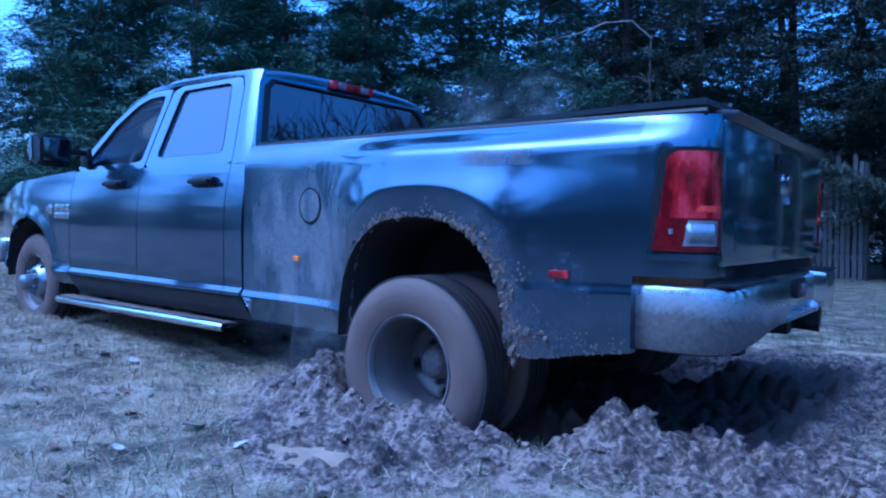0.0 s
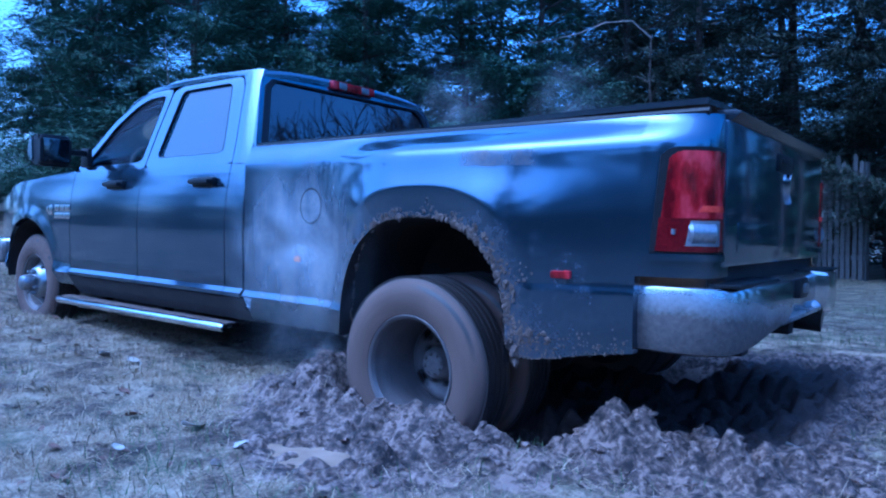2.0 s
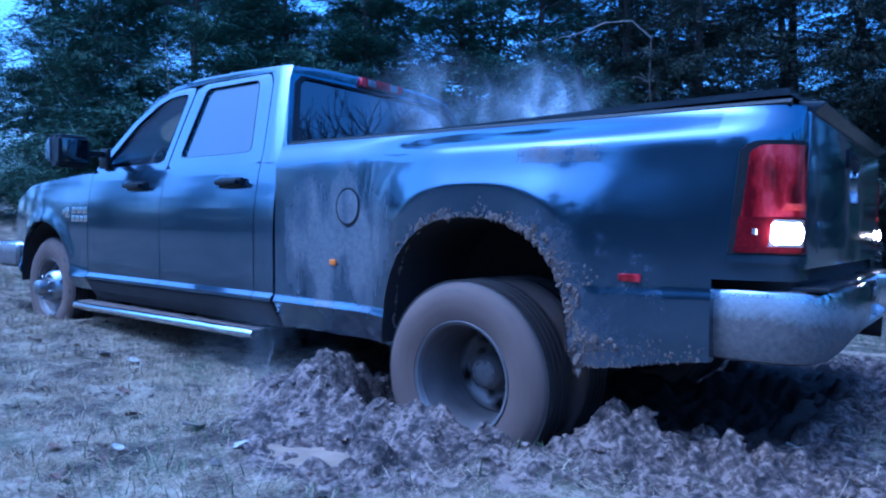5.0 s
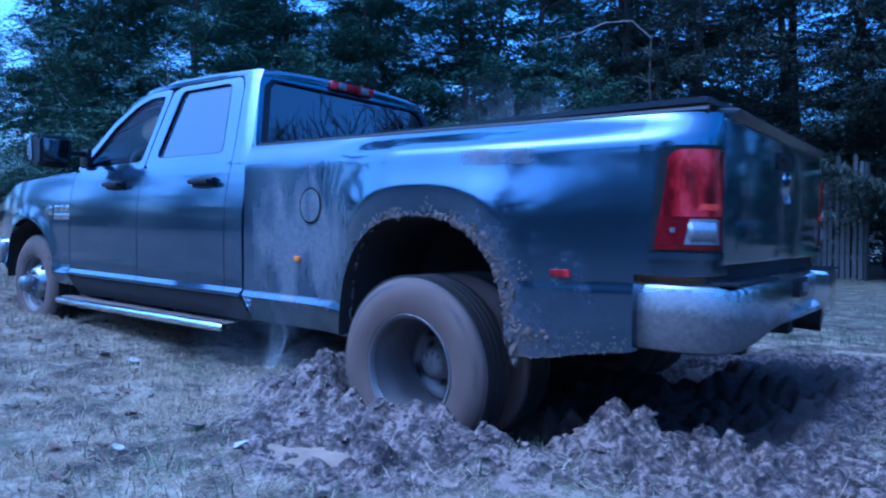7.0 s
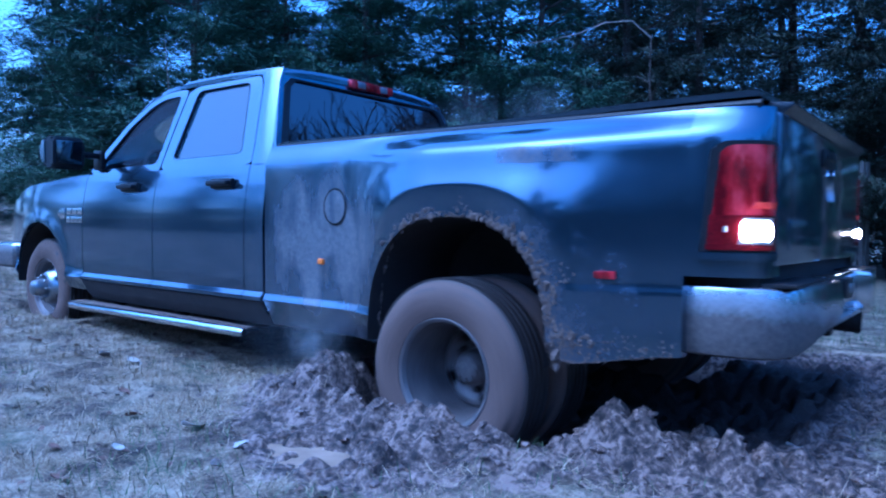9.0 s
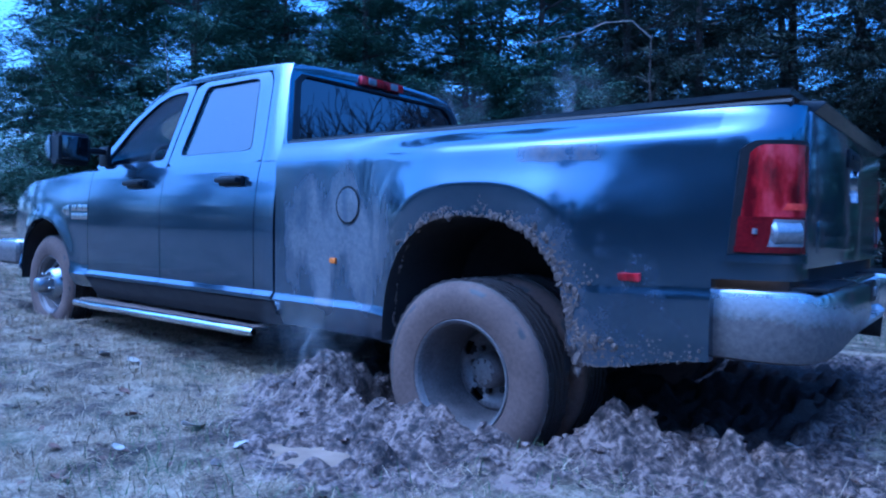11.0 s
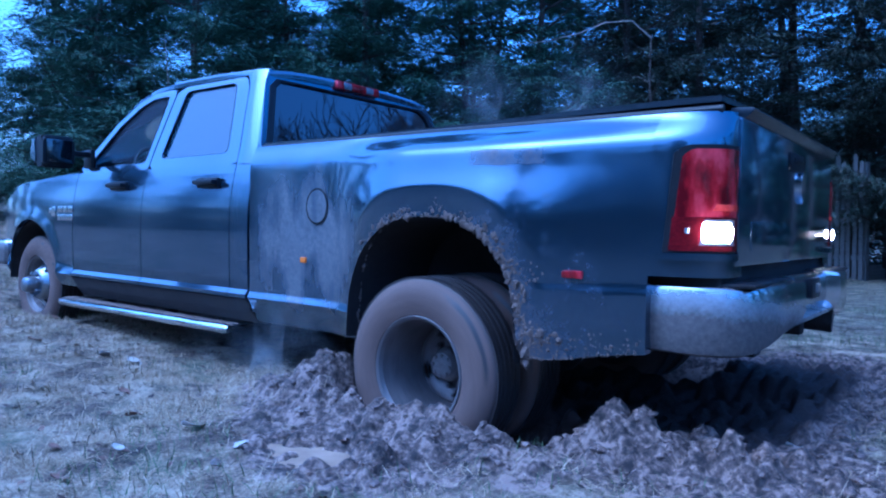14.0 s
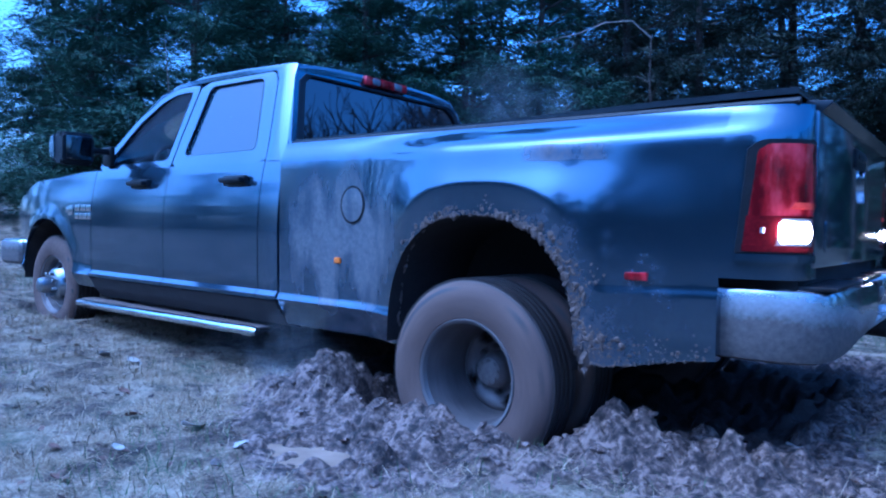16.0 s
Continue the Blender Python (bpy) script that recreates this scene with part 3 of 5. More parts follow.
def build_truck():
    truck = thing("pickup_truck", "grey-blue crew-cab pickup with twin rear wheels, stuck in mud", "pickup truck")
    for s in (1, -1):
        bed_side(s, truck)
        for nm, x0, x1, out, inn, lab in (("rear_door", 1.642, 2.607, REAR_OUT, REAR_IN, "closed rear door"), ("front_door", 2.614, 3.572, FRONT_OUT, FRONT_IN, "closed front door")):
            d = part(nm, join(panel(s, x0, x1, 0.588, 1.352), surround(s, out, inn)), PAINT, truck, lab)
            g = part("window_pane", pane(s, inn, 0.018), FOGGED if nm == "rear_door" else CLEAR, d, "misted privacy pane" if nm == "rear_door" else "clear door pane")
            g.visible_shadow = False
            part("window_seal", sheet([[(x, s * (cab_y(0, z) - k), z) for x, z in resample(inn, 60)] for k in (-0.002, -0.0025, 0.016)] , close=True), BLACK, d)
            hx = 1.86 if nm == "rear_door" else 2.91
            h = part("door_handle", join(box(hx - 0.10, hx + 0.10, s * 0.985, s * 1.028, 1.232, 1.262, 0.010), box(hx - 0.105, hx + 0.105, s * 0.965, s * 0.992, 1.215, 1.275, 0.008)), BLACK, d, "dark door handle")
        # sill in the dark underbody colour, painting in shade below the ledge
        part("sill", sheet([[(x, s * cab_y(x, z), z) for z in zs(0.44, 0.58, 5)] + [(x, s * 0.80, 0.42)] for x in (1.47, 2.5, 3.58)]), UNDER, truck, "sill darkened for the shade below the door ledge")
        part("cab_corner", panel(s, 1.47, 1.635, 0.588, 1.352, 4), PAINT, truck)
        # upper corner, roof rail and windscreen pillar in one pressing
        inner = [(1.636, 1.352), (1.648, 1.45), (1.728, 1.85), (1.785, 1.912), (2.1, 1.914), (2.44, 1.915), (2.56, 1.913), (2.80, 1.908), (2.985, 1.858), (3.226, 1.712), (3.486, 1.478), (3.582, 1.352)]
        outer = [(1.47, s * 0.93, 1.352), (1.495, s * 0.905, 1.45), (1.60, s * 0.775, 1.85), (1.63, s * 0.725, 1.938), (2.1, s * 0.725, 1.958), (2.44, s * 0.725, 1.960), (2.56, s * 0.725, 1.958), (2.82, s * 0.72, 1.935), (3.03, s * 0.72, 1.87), (3.30, s * 0.745, 1.72), (3.60, s * 0.79, 1.48), (3.72, s * 0.82, 1.352)]
        rows = []
        for t in (0, 0.35, 0.7, 1):
            row = []
            for (x, z), o in zip(inner, outer):
                y = s * cab_y(0, z)
                px, py, pz = x + (o[0] - x) * t, y + (o[1] - y) * t, z + (o[2] - z) * t
                bulge = 0.018 * math.sin(math.pi * t)
                row.append((px, py + s * bulge * 0.7, pz + (bulge * 0.7 if z > 1.85 else 0)))
            rows.append(row)
        part("cab_pillar", sheet(rows, (0, -s * 0.03, 0)), PAINT, truck)
        # front wing
        rows = []
        for i in range(43):
            if i < 4:
                x = 3.58 + 0.05 * i
            elif i < 36:
                x = 4.305 - 0.50 * math.cos(radians((i - 4) / 31 * 176 + 2))
            else:
                x = 4.81 + (i - 35) * 0.044
            lo = 0.50 + 0.50 * math.sqrt(max(0, 1 - ((x - 4.305) / 0.5) ** 2)) if abs(x - 4.305) < 0.5 else (0.505 if x < 4.3 else 0.66)
            hi = 1.352 - 0.055 * smooth(3.6, 4.6, x) - 0.15 * smooth(4.5, 5.18, x)
            z_list = [hi + (lo - hi) * k / 18 for k in range(19)]
            col = [(x, s * (cab_y(x, hi) - 0.11), hi + 0.030), (x, s * (cab_y(x, hi) - 0.05), hi + 0.022)]
            rows.append(col + [(x, s * (cab_y(x, z) + 0.016 * smooth(0.62, 0.5, math.hypot(x - 4.305, z - 0.5))), z) for z in z_list])
        wing = part("front_wing", sheet(rows, (0, -s * 0.05, 0)), PAINT, truck, "front wing over the wheel")
        part("front_housing", sheet([[(4.305 + 0.495 * math.cos(a), s * y, 0.5 + 0.495 * math.sin(a)) for a in [math.pi * k / 20 for k in range(21)]] for y in (0.95, 0.75, 0.5)]), UNDER, truck)
        # plain badge bars on the wing and door
        for bx0, bx1, bz0, bz1 in [(3.575 + 0.085 * q, 3.645 + 0.085 * q, 1.062, 1.108) for q in range(3)] + [(3.575 + 0.064 * q, 3.626 + 0.064 * q, 1.0, 1.046) for q in range(4)] + [(3.86, 3.92, 1.03, 1.105), (3.93, 3.96, 1.05, 1.09)]:
            part("badge_bar", box(bx0, bx1, s * cab_y(3.65, 1.05) - 0.004, s * cab_y(3.65, 1.05) + 0.006, bz0, bz1, 0.003), BRIGHT, wing, "plain chrome badge")
        front_wheel(s, truck)
        rear_wheel(s, truck)
        # side step
        st = part("side_step", join(tube([(1.60, s * 1.005, 0.40), (1.65, s * 1.005, 0.40), (3.70, s * 1.005, 0.385), (3.77, s * 0.98, 0.39)], [0.022, 0.028, 0.028, 0.02], 12), box(1.60, 3.72, s * 0.90, s * 1.0, 0.395, 0.418, 0.008)), BRIGHT, truck, "chrome side step strewn with mud")
        part("step_pad", box(1.62, 3.68, s * 0.91, s * 0.995, 0.416, 0.424, 0.003), CAKED, st, "muddy tread pad")
        for bx in (1.8, 2.65, 3.5):
            part("step_bracket", box(bx - 0.03, bx + 0.03, s * 0.70, s * 0.98, 0.38, 0.40, 0.004), UNDER, st)
        # towing mirror
        mi = part("door_mirror", prism(fillet([(3.30, 1.375), (3.30, 1.575), (3.40, 1.59), (3.46, 1.55), (3.47, 1.42), (3.42, 1.37)], 0.03), s * 1.10, s * 1.31, 0.03), BLACK, truck, "large black towing mirror")
        part("mirror_glass", box(3.292, 3.302, s * 1.12, s * 1.29, 1.40, 1.56, 0.004), TINT, mi)
        part("mirror_arm", join(box(3.36, 3.42, s * 0.93, s * 1.14, 1.46, 1.50, 0.01), box(3.34, 3.46, s * 0.93, s * 0.965, 1.38, 1.52, 0.015)), BLACK, mi)
        part("mirror_cap", prism(fillet([(3.40, 1.40), (3.42, 1.57), (3.475, 1.54), (3.482, 1.43)], 0.02), s * 1.22, s * 1.318, 0.016), PAINT, mi, "bright mirror cap")
        # front seats
        seat = part("seat", join(box(2.45, 2.60, s * 0.16, s * 0.66, 0.95, 1.50, 0.05), box(2.5, 3.0, s * 0.16, s * 0.66, 0.85, 1.0, 0.05)), CLOTH, truck)
        lamp, at = tail_lamp(s, truck)
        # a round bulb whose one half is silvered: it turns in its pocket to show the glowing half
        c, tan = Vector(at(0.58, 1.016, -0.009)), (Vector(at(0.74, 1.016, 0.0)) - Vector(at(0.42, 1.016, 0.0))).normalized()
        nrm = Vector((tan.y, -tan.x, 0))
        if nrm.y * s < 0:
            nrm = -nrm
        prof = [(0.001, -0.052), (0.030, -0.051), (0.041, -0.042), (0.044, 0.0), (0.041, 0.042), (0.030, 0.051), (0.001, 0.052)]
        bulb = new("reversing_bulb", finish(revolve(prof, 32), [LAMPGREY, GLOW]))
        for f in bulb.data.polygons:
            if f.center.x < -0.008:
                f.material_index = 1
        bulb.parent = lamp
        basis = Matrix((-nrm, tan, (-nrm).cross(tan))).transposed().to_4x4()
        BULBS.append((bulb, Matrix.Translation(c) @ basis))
    # cab back wall with its wide window
    o = fillet([(0.905, 1.30), (0.905, 1.45), (0.775, 1.85), (0.715, 1.935), (-0.715, 1.935), (-0.775, 1.85), (-0.905, 1.45), (-0.905, 1.30)], 0.03)
    i = fillet([(0.85, 1.40), (0.695, 1.875), (-0.695, 1.875), (-0.85, 1.40)], 0.05)
    mo, mi = match(o, i)
    bx = lambda z: 1.63 - 0.165 * (1.938 - z) / 0.49 if z < 1.938 else 1.63
    rows = [[(bx(z) + d, y, z) for y, z in q] for q, d in ((mo, 0.03), (mo, 0), (mi, 0), (mi, 0.02))]
    back = part("cab_back", join(sheet(rows, close=True), box(1.47, 1.52, -0.93, 0.93, 0.50, 1.31, 0.02)), PAINT, truck)
    part("rear_window", join(sheet([[(bx(z) + 0.012, y * k, z) for y, z in mi] for k in (1.0, 0.6, 0.2, 0.0005)], close=True), sheet([[(bx(z) + 0.018, y * k, z) for y, z in mi] for k in (1.0, 0.0005)], close=True)), TINT, back, "dark tinted rear window")
    part("rear_window_seal", sheet([[(bx(z) + d, y * k, 1.6375 + (z - 1.6375) * (1 + (k - 1) * 0.9)) for y, z in mi] for k, d in ((0.985, 0.008), (0.985, -0.003), (1.045, -0.003), (1.045, 0.004))], close=True), BLACK, back, "black rubber window seal")
    stop = part("high_stop_lamp", box(1.594, 1.66, -0.20, 0.20, 1.905, 1.962, 0.012), REDLENS, truck, "red high stop lamp with two clear windows")
    for y in (0.105, -0.105):
        part("cargo_light", box(1.589, 1.60, y - 0.035, y + 0.035, 1.912, 1.955, 0.006), LAMPGREY, stop, "clear cargo light")
    # roof with a slight crown
    rows = []
    for x, z in ((1.615, 1.925), (1.63, 1.945), (1.7, 1.962), (1.9, 1.972), (2.3, 1.976), (2.6, 1.970), (2.8, 1.948), (2.95, 1.915)):
        rows.append([(x + 0.03 * (1 - (y / 0.725) ** 2) * (1 if x > 2.7 else 0), y, z + 0.022 * (1 - (y / 0.725) ** 2) - 0.018 * (abs(y) / 0.725) ** 6) for y in [0.725 * k / 12 for k in range(-12, 13)]])
    part("roof", sheet(rows, (0, 0, -0.03)), PAINT, truck)
    rows = []
    for k in range(9):
        t = k / 8
        x, z, w = 2.96 + 0.80 * t, 1.905 - 0.555 * t + 0.04 * math.sin(math.pi * t), 0.70 + 0.10 * t
        rows.append([(x + 0.10 * (1 - (j / 8) ** 2), w * j / 8, z) for j in range(-8, 9)])
    ws = part("windscreen", sheet(rows), CLEAR, truck, "clear windscreen")
    ws.visible_shadow = False
    # bonnet
    rows = []
    for k in range(19):
        x = 3.70 + 1.44 * k / 18
        zf = 1.352 - 0.055 * smooth(3.6, 4.6, x) - 0.15 * smooth(4.5, 5.18, x) + 0.025
        w = cab_y(x, zf) - 0.10
        row = []
        for j in range(-14, 15):
            y = j / 14
            dome = 0.075 * (1 - y * y) + 0.045 * smooth(0.80, 0.62, abs(y)) * smooth(3.7, 4.0, x) * smooth(5.15, 4.8, x)
            row.append((x + 0.07 * (1 - y * y) * (1 if k > 15 else 0), y * w, zf + dome))
        rows.append(row)
    part("bonnet", sheet(rows, (0, 0, -0.03)), PAINT, truck, "domed bonnet")
    part("nose", join(box(5.0, 5.17, -0.80, 0.80, 0.78, 1.16, 0.06, 3)), PAINT, truck)
    part("grille", box(5.12, 5.20, -0.52, 0.52, 0.80, 1.20, 0.03), CHROME, truck)
    part("front_bumper", box(4.86, 5.28, -0.97, 0.97, 0.60, 0.82, 0.06, 3), CHROME, truck, "chrome front bumper")
    # inside of the cab
    part("dashboard", box(3.30, 3.72, -0.80, 0.80, 1.05, 1.33, 0.06), BLACK, truck)
    ring_rows = [[(math.cos(a) * (0.19 + 0.016 * math.cos(b)), math.sin(a) * (0.19 + 0.016 * math.cos(b)), 0.016 * math.sin(b)) for b in [2 * math.pi * q / 8 for q in range(8)]] for a in [2 * math.pi * q / 32 for q in range(33)]]
    sw = join(sheet(ring_rows, close=True), box(-0.18, 0.18, -0.02, 0.02, -0.012, 0.0, 0.004), box(-0.05, 0.05, -0.06, 0.06, -0.02, 0.005, 0.01))
    swo = part("steering_wheel", sw, BLACK, truck)
    swo.matrix_basis = pose(3.16, 0.42, 1.33, 0, -62, 0)
    part("rear_bench", join(box(1.66, 1.84, -0.72, 0.72, 0.95, 1.48, 0.05), box(1.7, 2.2, -0.72, 0.72, 0.85, 1.0, 0.05)), CLOTH, truck)
    part("cab_floor", box(1.5, 3.75, -0.88, 0.88, 0.50, 0.58, 0.01), UNDER, truck)
    part("headliner", box(1.70, 2.85, -0.66, 0.66, 1.90, 1.925, 0.01), CLOTH, truck)
    # load bed, cover and tailgate
    part("bed_floor", join(box(-1.10, 1.42, -0.60, 0.60, 0.80, 0.90, 0.01), box(-1.10, -0.52, -0.93, 0.93, 0.80, 0.90, 0.01), box(0.55, 1.42, -0.93, 0.93, 0.80, 0.90, 0.01), box(1.38, 1.42, -0.93, 0.93, 0.8, 1.42, 0.005)), UNDER, truck)
    lid_rows = lambda dz: [[(x, y, 1.448 + dz + 0.012 * (1 - (y / 0.9) ** 2) + 0.030 * smooth(0.6, -1.06, x)) for y in [0.895 * k / 8 for k in range(-8, 9)]] for x in (1.45, 1.2, 0.66, 0.65, 0.2, -0.15, -0.16, -0.6, -0.9, -1.07)]
    lid = part("bed_cover", sheet(lid_rows(0.018), (0, 0, -0.022)), LIDM, truck, "black folding bed cover, raised at its rear")
    for s in (1, -1):
        part("cover_rail", tube([(1.44, s * 0.905, 1.440), (0.2, s * 0.905, 1.446), (-1.08, s * 0.90, 1.448)], 0.014, 8), BLACK, lid)
    tg = part("tailgate", join(box(-1.130, -1.08, -0.846, 0.846, 0.895, 1.425, 0.015), box(-1.136, -1.12, -0.70, 0.70, 0.95, 1.06, 0.006)), PAINT, truck, "closed grey-blue tailgate")
    spo = [(-1.08, 1.425), (-1.13, 1.42), (-1.165, 1.448), (-1.16, 1.456), (-1.08, 1.462)]
    part("tailgate_spoiler", prism(spo, -0.82, 0.82, 0.004), LIDM, tg, "dark lip spoiler")
    part("gate_handle", join(box(-1.140, -1.125, -0.13, 0.13, 1.29, 1.37, 0.01), box(-1.148, -1.13, -0.09, 0.09, 1.325, 1.35, 0.006)), BLACK, tg, "black gate handle")
    part("emblem", prism(fillet([(0.0, -0.075), (0.045, -0.02), (0.05, 0.06), (0.0, 0.08), (-0.05, 0.06), (-0.045, -0.02)], 0.02), -1.128, -1.145, 0.004), BRIGHT, tg, "chrome shield-shaped emblem").matrix_basis = Matrix.Translation((0, -0.10, 1.22)) @ Matrix.Rotation(radians(-90), 4, 'Z')
    bumper(truck)
    for s in (1, -1):
        fd = [(0.893 + 0.075 * math.cos(a), 1.105 + 0.085 * math.sin(a)) for a in [2 * math.pi * k / 32 for k in range(32)]]
        if s > 0:
            fl = part("fuel_flap", sheet([[(0.893 + (x - 0.893) * k, bed_y(0.893 + (x - 0.893) * k, 1.105) + d, 1.105 + (z - 1.105) * k) for x, z in fd] for k, d in ((1.0, -0.004), (0.97, 0.007), (0.6, 0.008), (0.02, 0.008))], close=True), PAINT, truck, "round fuel flap")
            part("flap_seam", sheet([[(0.893 + (x - 0.893) * k, bed_y(0.893 + (x - 0.893) * k, 1.105) + 0.005, 1.105 + (z - 1.105) * k) for x, z in fd] for k in (1.11, 0.98)], close=True), BLACK, fl)
        part("amber_marker", box(0.973, 1.017, s * (bed_y(0.99, 0.83) - 0.006), s * (bed_y(0.99, 0.83) + 0.010), 0.812, 0.842, 0.006), AMBER, truck, "small amber side marker")
        part("red_marker", box(-0.668, -0.58, s * (bed_y(-0.62, 0.85) - 0.008), s * (bed_y(-0.62, 0.85) + 0.010), 0.838, 0.868, 0.006), REDLENS, truck, "small red side marker")
    # frame, axles and exhaust
    part("chassis_frame", join(box(-1.1, 4.9, 0.36, 0.46, 0.52, 0.70, 0.01), box(-1.1, 4.9, -0.46, -0.36, 0.52, 0.70, 0.01), box(-0.95, -0.85, -0.46, 0.46, 0.55, 0.66, 0.01), box(1.5, 3.7, -0.6, 0.6, 0.50, 0.62, 0.02), box(-0.65, -0.55, -0.9, 0.9, 0.62, 0.86, 0.01)), UNDER, truck)
    part("rear_axle", join(tube([(AXLE, -0.95, 0.414), (AXLE, 0.95, 0.414)], 0.055, 14), tube([(-0.135, 0, 0.414), (-0.065, 0, 0.414), (AXLE, 0, 0.414), (0.185, 0, 0.414)], [0.06, 0.15, 0.19, 0.10], 16)), UNDER, truck)
    part("front_axle", tube([(4.305, -0.8, 0.475), (4.305, 0.8, 0.475)], 0.045, 12), UNDER, truck)
    part("exhaust_tip", join(tube([(-0.5, -0.62, 0.60), (-0.95, -0.66, 0.585), (-1.19, -0.68, 0.575)], [0.05, 0.062, 0.064], 18)), DARKSTEEL, truck, "wide sooty exhaust tip")
    return truck


BULBS = []
truck = build_truck()

# ---- ground ----
def band(x, y, x0, x1, y0, y1, w):
    return smooth(x0 - w, x0 + w, x) * smooth(x1 + w, x1 - w, x) * smooth(y0 - w, y0 + w, y) * smooth(y1 + w, y1 - w, y)


def bell(x, y, cx, cy, rx, ry):
    return math.exp(-((x - cx) / rx) ** 2 - ((y - cy) / ry) ** 2)


def mud_zone(x, y):
    """How churned the ground is, 0 to 1."""
    a = max(bell(x, y, -0.1, 1.35, 0.75, 0.42), bell(x, y, -0.95, 1.1, 0.55, 0.33), bell(x, y, 0.55, 1.2, 0.32, 0.35), band(x, y, -1.5, 1.1, -1.3, 1.2, 0.2),
            bell(x, y, -1.3, -0.9, 0.75, 0.8), bell(x, y, -0.15, 1.7, 0.45, 0.28), 0.8 * bell(x, y, -1.5, 0.95, 0.3, 0.3))
    return min(1, a * 1.35)


def soaked_shade(x, y):
    """Where wet clay between and behind the ruts is dark, the truck's shade painted in."""
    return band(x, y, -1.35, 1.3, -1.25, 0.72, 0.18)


def rise(x, y):
    return 0.045 * max(0, x - 1.2) ** 1.15 if x < 30 else 0.045 * 28.8 ** 1.15


def height(x, y):
    p = Vector((x, y, 0))
    h = 0.03 * noise.noise(p * 0.8) + 0.014 * noise.noise(p * 3.1)
    h += rise(x, y)
    h -= 0.15 * bell(x, y, 4.30, 0.84, 0.36, 0.17) + 0.15 * bell(x, y, 4.30, -0.84, 0.36, 0.17)
    m = mud_zone(x, y)
    if m > 0.02:
        h += m * (0.05 * noise.noise(p * 7.0) + 0.10 * (abs(noise.noise(p * 10.0)) - 0.2) + 0.036 * (abs(noise.noise(p * 20.0)) - 0.2) + 0.006 * noise.noise(p * 40.0))
        h += 0.10 * bell(x, y, -0.05, 1.37, 0.50, 0.11) + 0.05 * bell(x, y, -0.3, 1.5, 0.5, 0.14)
        h += 0.20 * bell(x, y, 0.52, 1.10, 0.18, 0.22) + 0.05 * bell(x, y, 0.78, 1.28, 0.25, 0.2) + 0.05 * bell(x, y, 0.45, 1.42, 0.2, 0.15)
        h += 0.13 * bell(x, y, -0.84, 1.06, 0.17, 0.14) + 0.06 * bell(x, y, -1.15, 1.05, 0.28, 0.12) + 0.04 * bell(x, y, -1.45, 0.98, 0.2, 0.12)
        h += 0.16 * bell(x, y, 0.75, -1.0, 0.2, 0.3)
        h -= 0.11 * bell(x, y, -0.01, 1.745, 0.19, 0.12) + 0.10 * band(x, y, -1.15, 0.9, -0.65, 0.62, 0.12)
        for s in (1, -1):
            h -= 0.30 * band(x, y, -0.62, 0.46, 0.72 if s > 0 else -1.27, 1.24 if s > 0 else -0.72, 0.08)
    elif x < 10:
        h += 0.010 * noise.noise(p * 9)
    return h


def spread(a, b, step, lo, hi, near=(-2.4, 6.0)):
    """Fine steps from a to b, growing outwards to lo and hi."""
    out = [a + (b - a) * i / round((b - a) / step) for i in range(round((b - a) / step) + 1)]
    s, v = step, a
    while v > lo:
        s = min(s * 1.22, 0.035 if v > near[0] else 1e9)
        v -= s
        out.insert(0, v)
    s, v = step, b
    while v < hi:
        s = min(s * 1.22, 0.035 if v < near[1] else 1e9)
        v += s
        out.append(v)
    return out


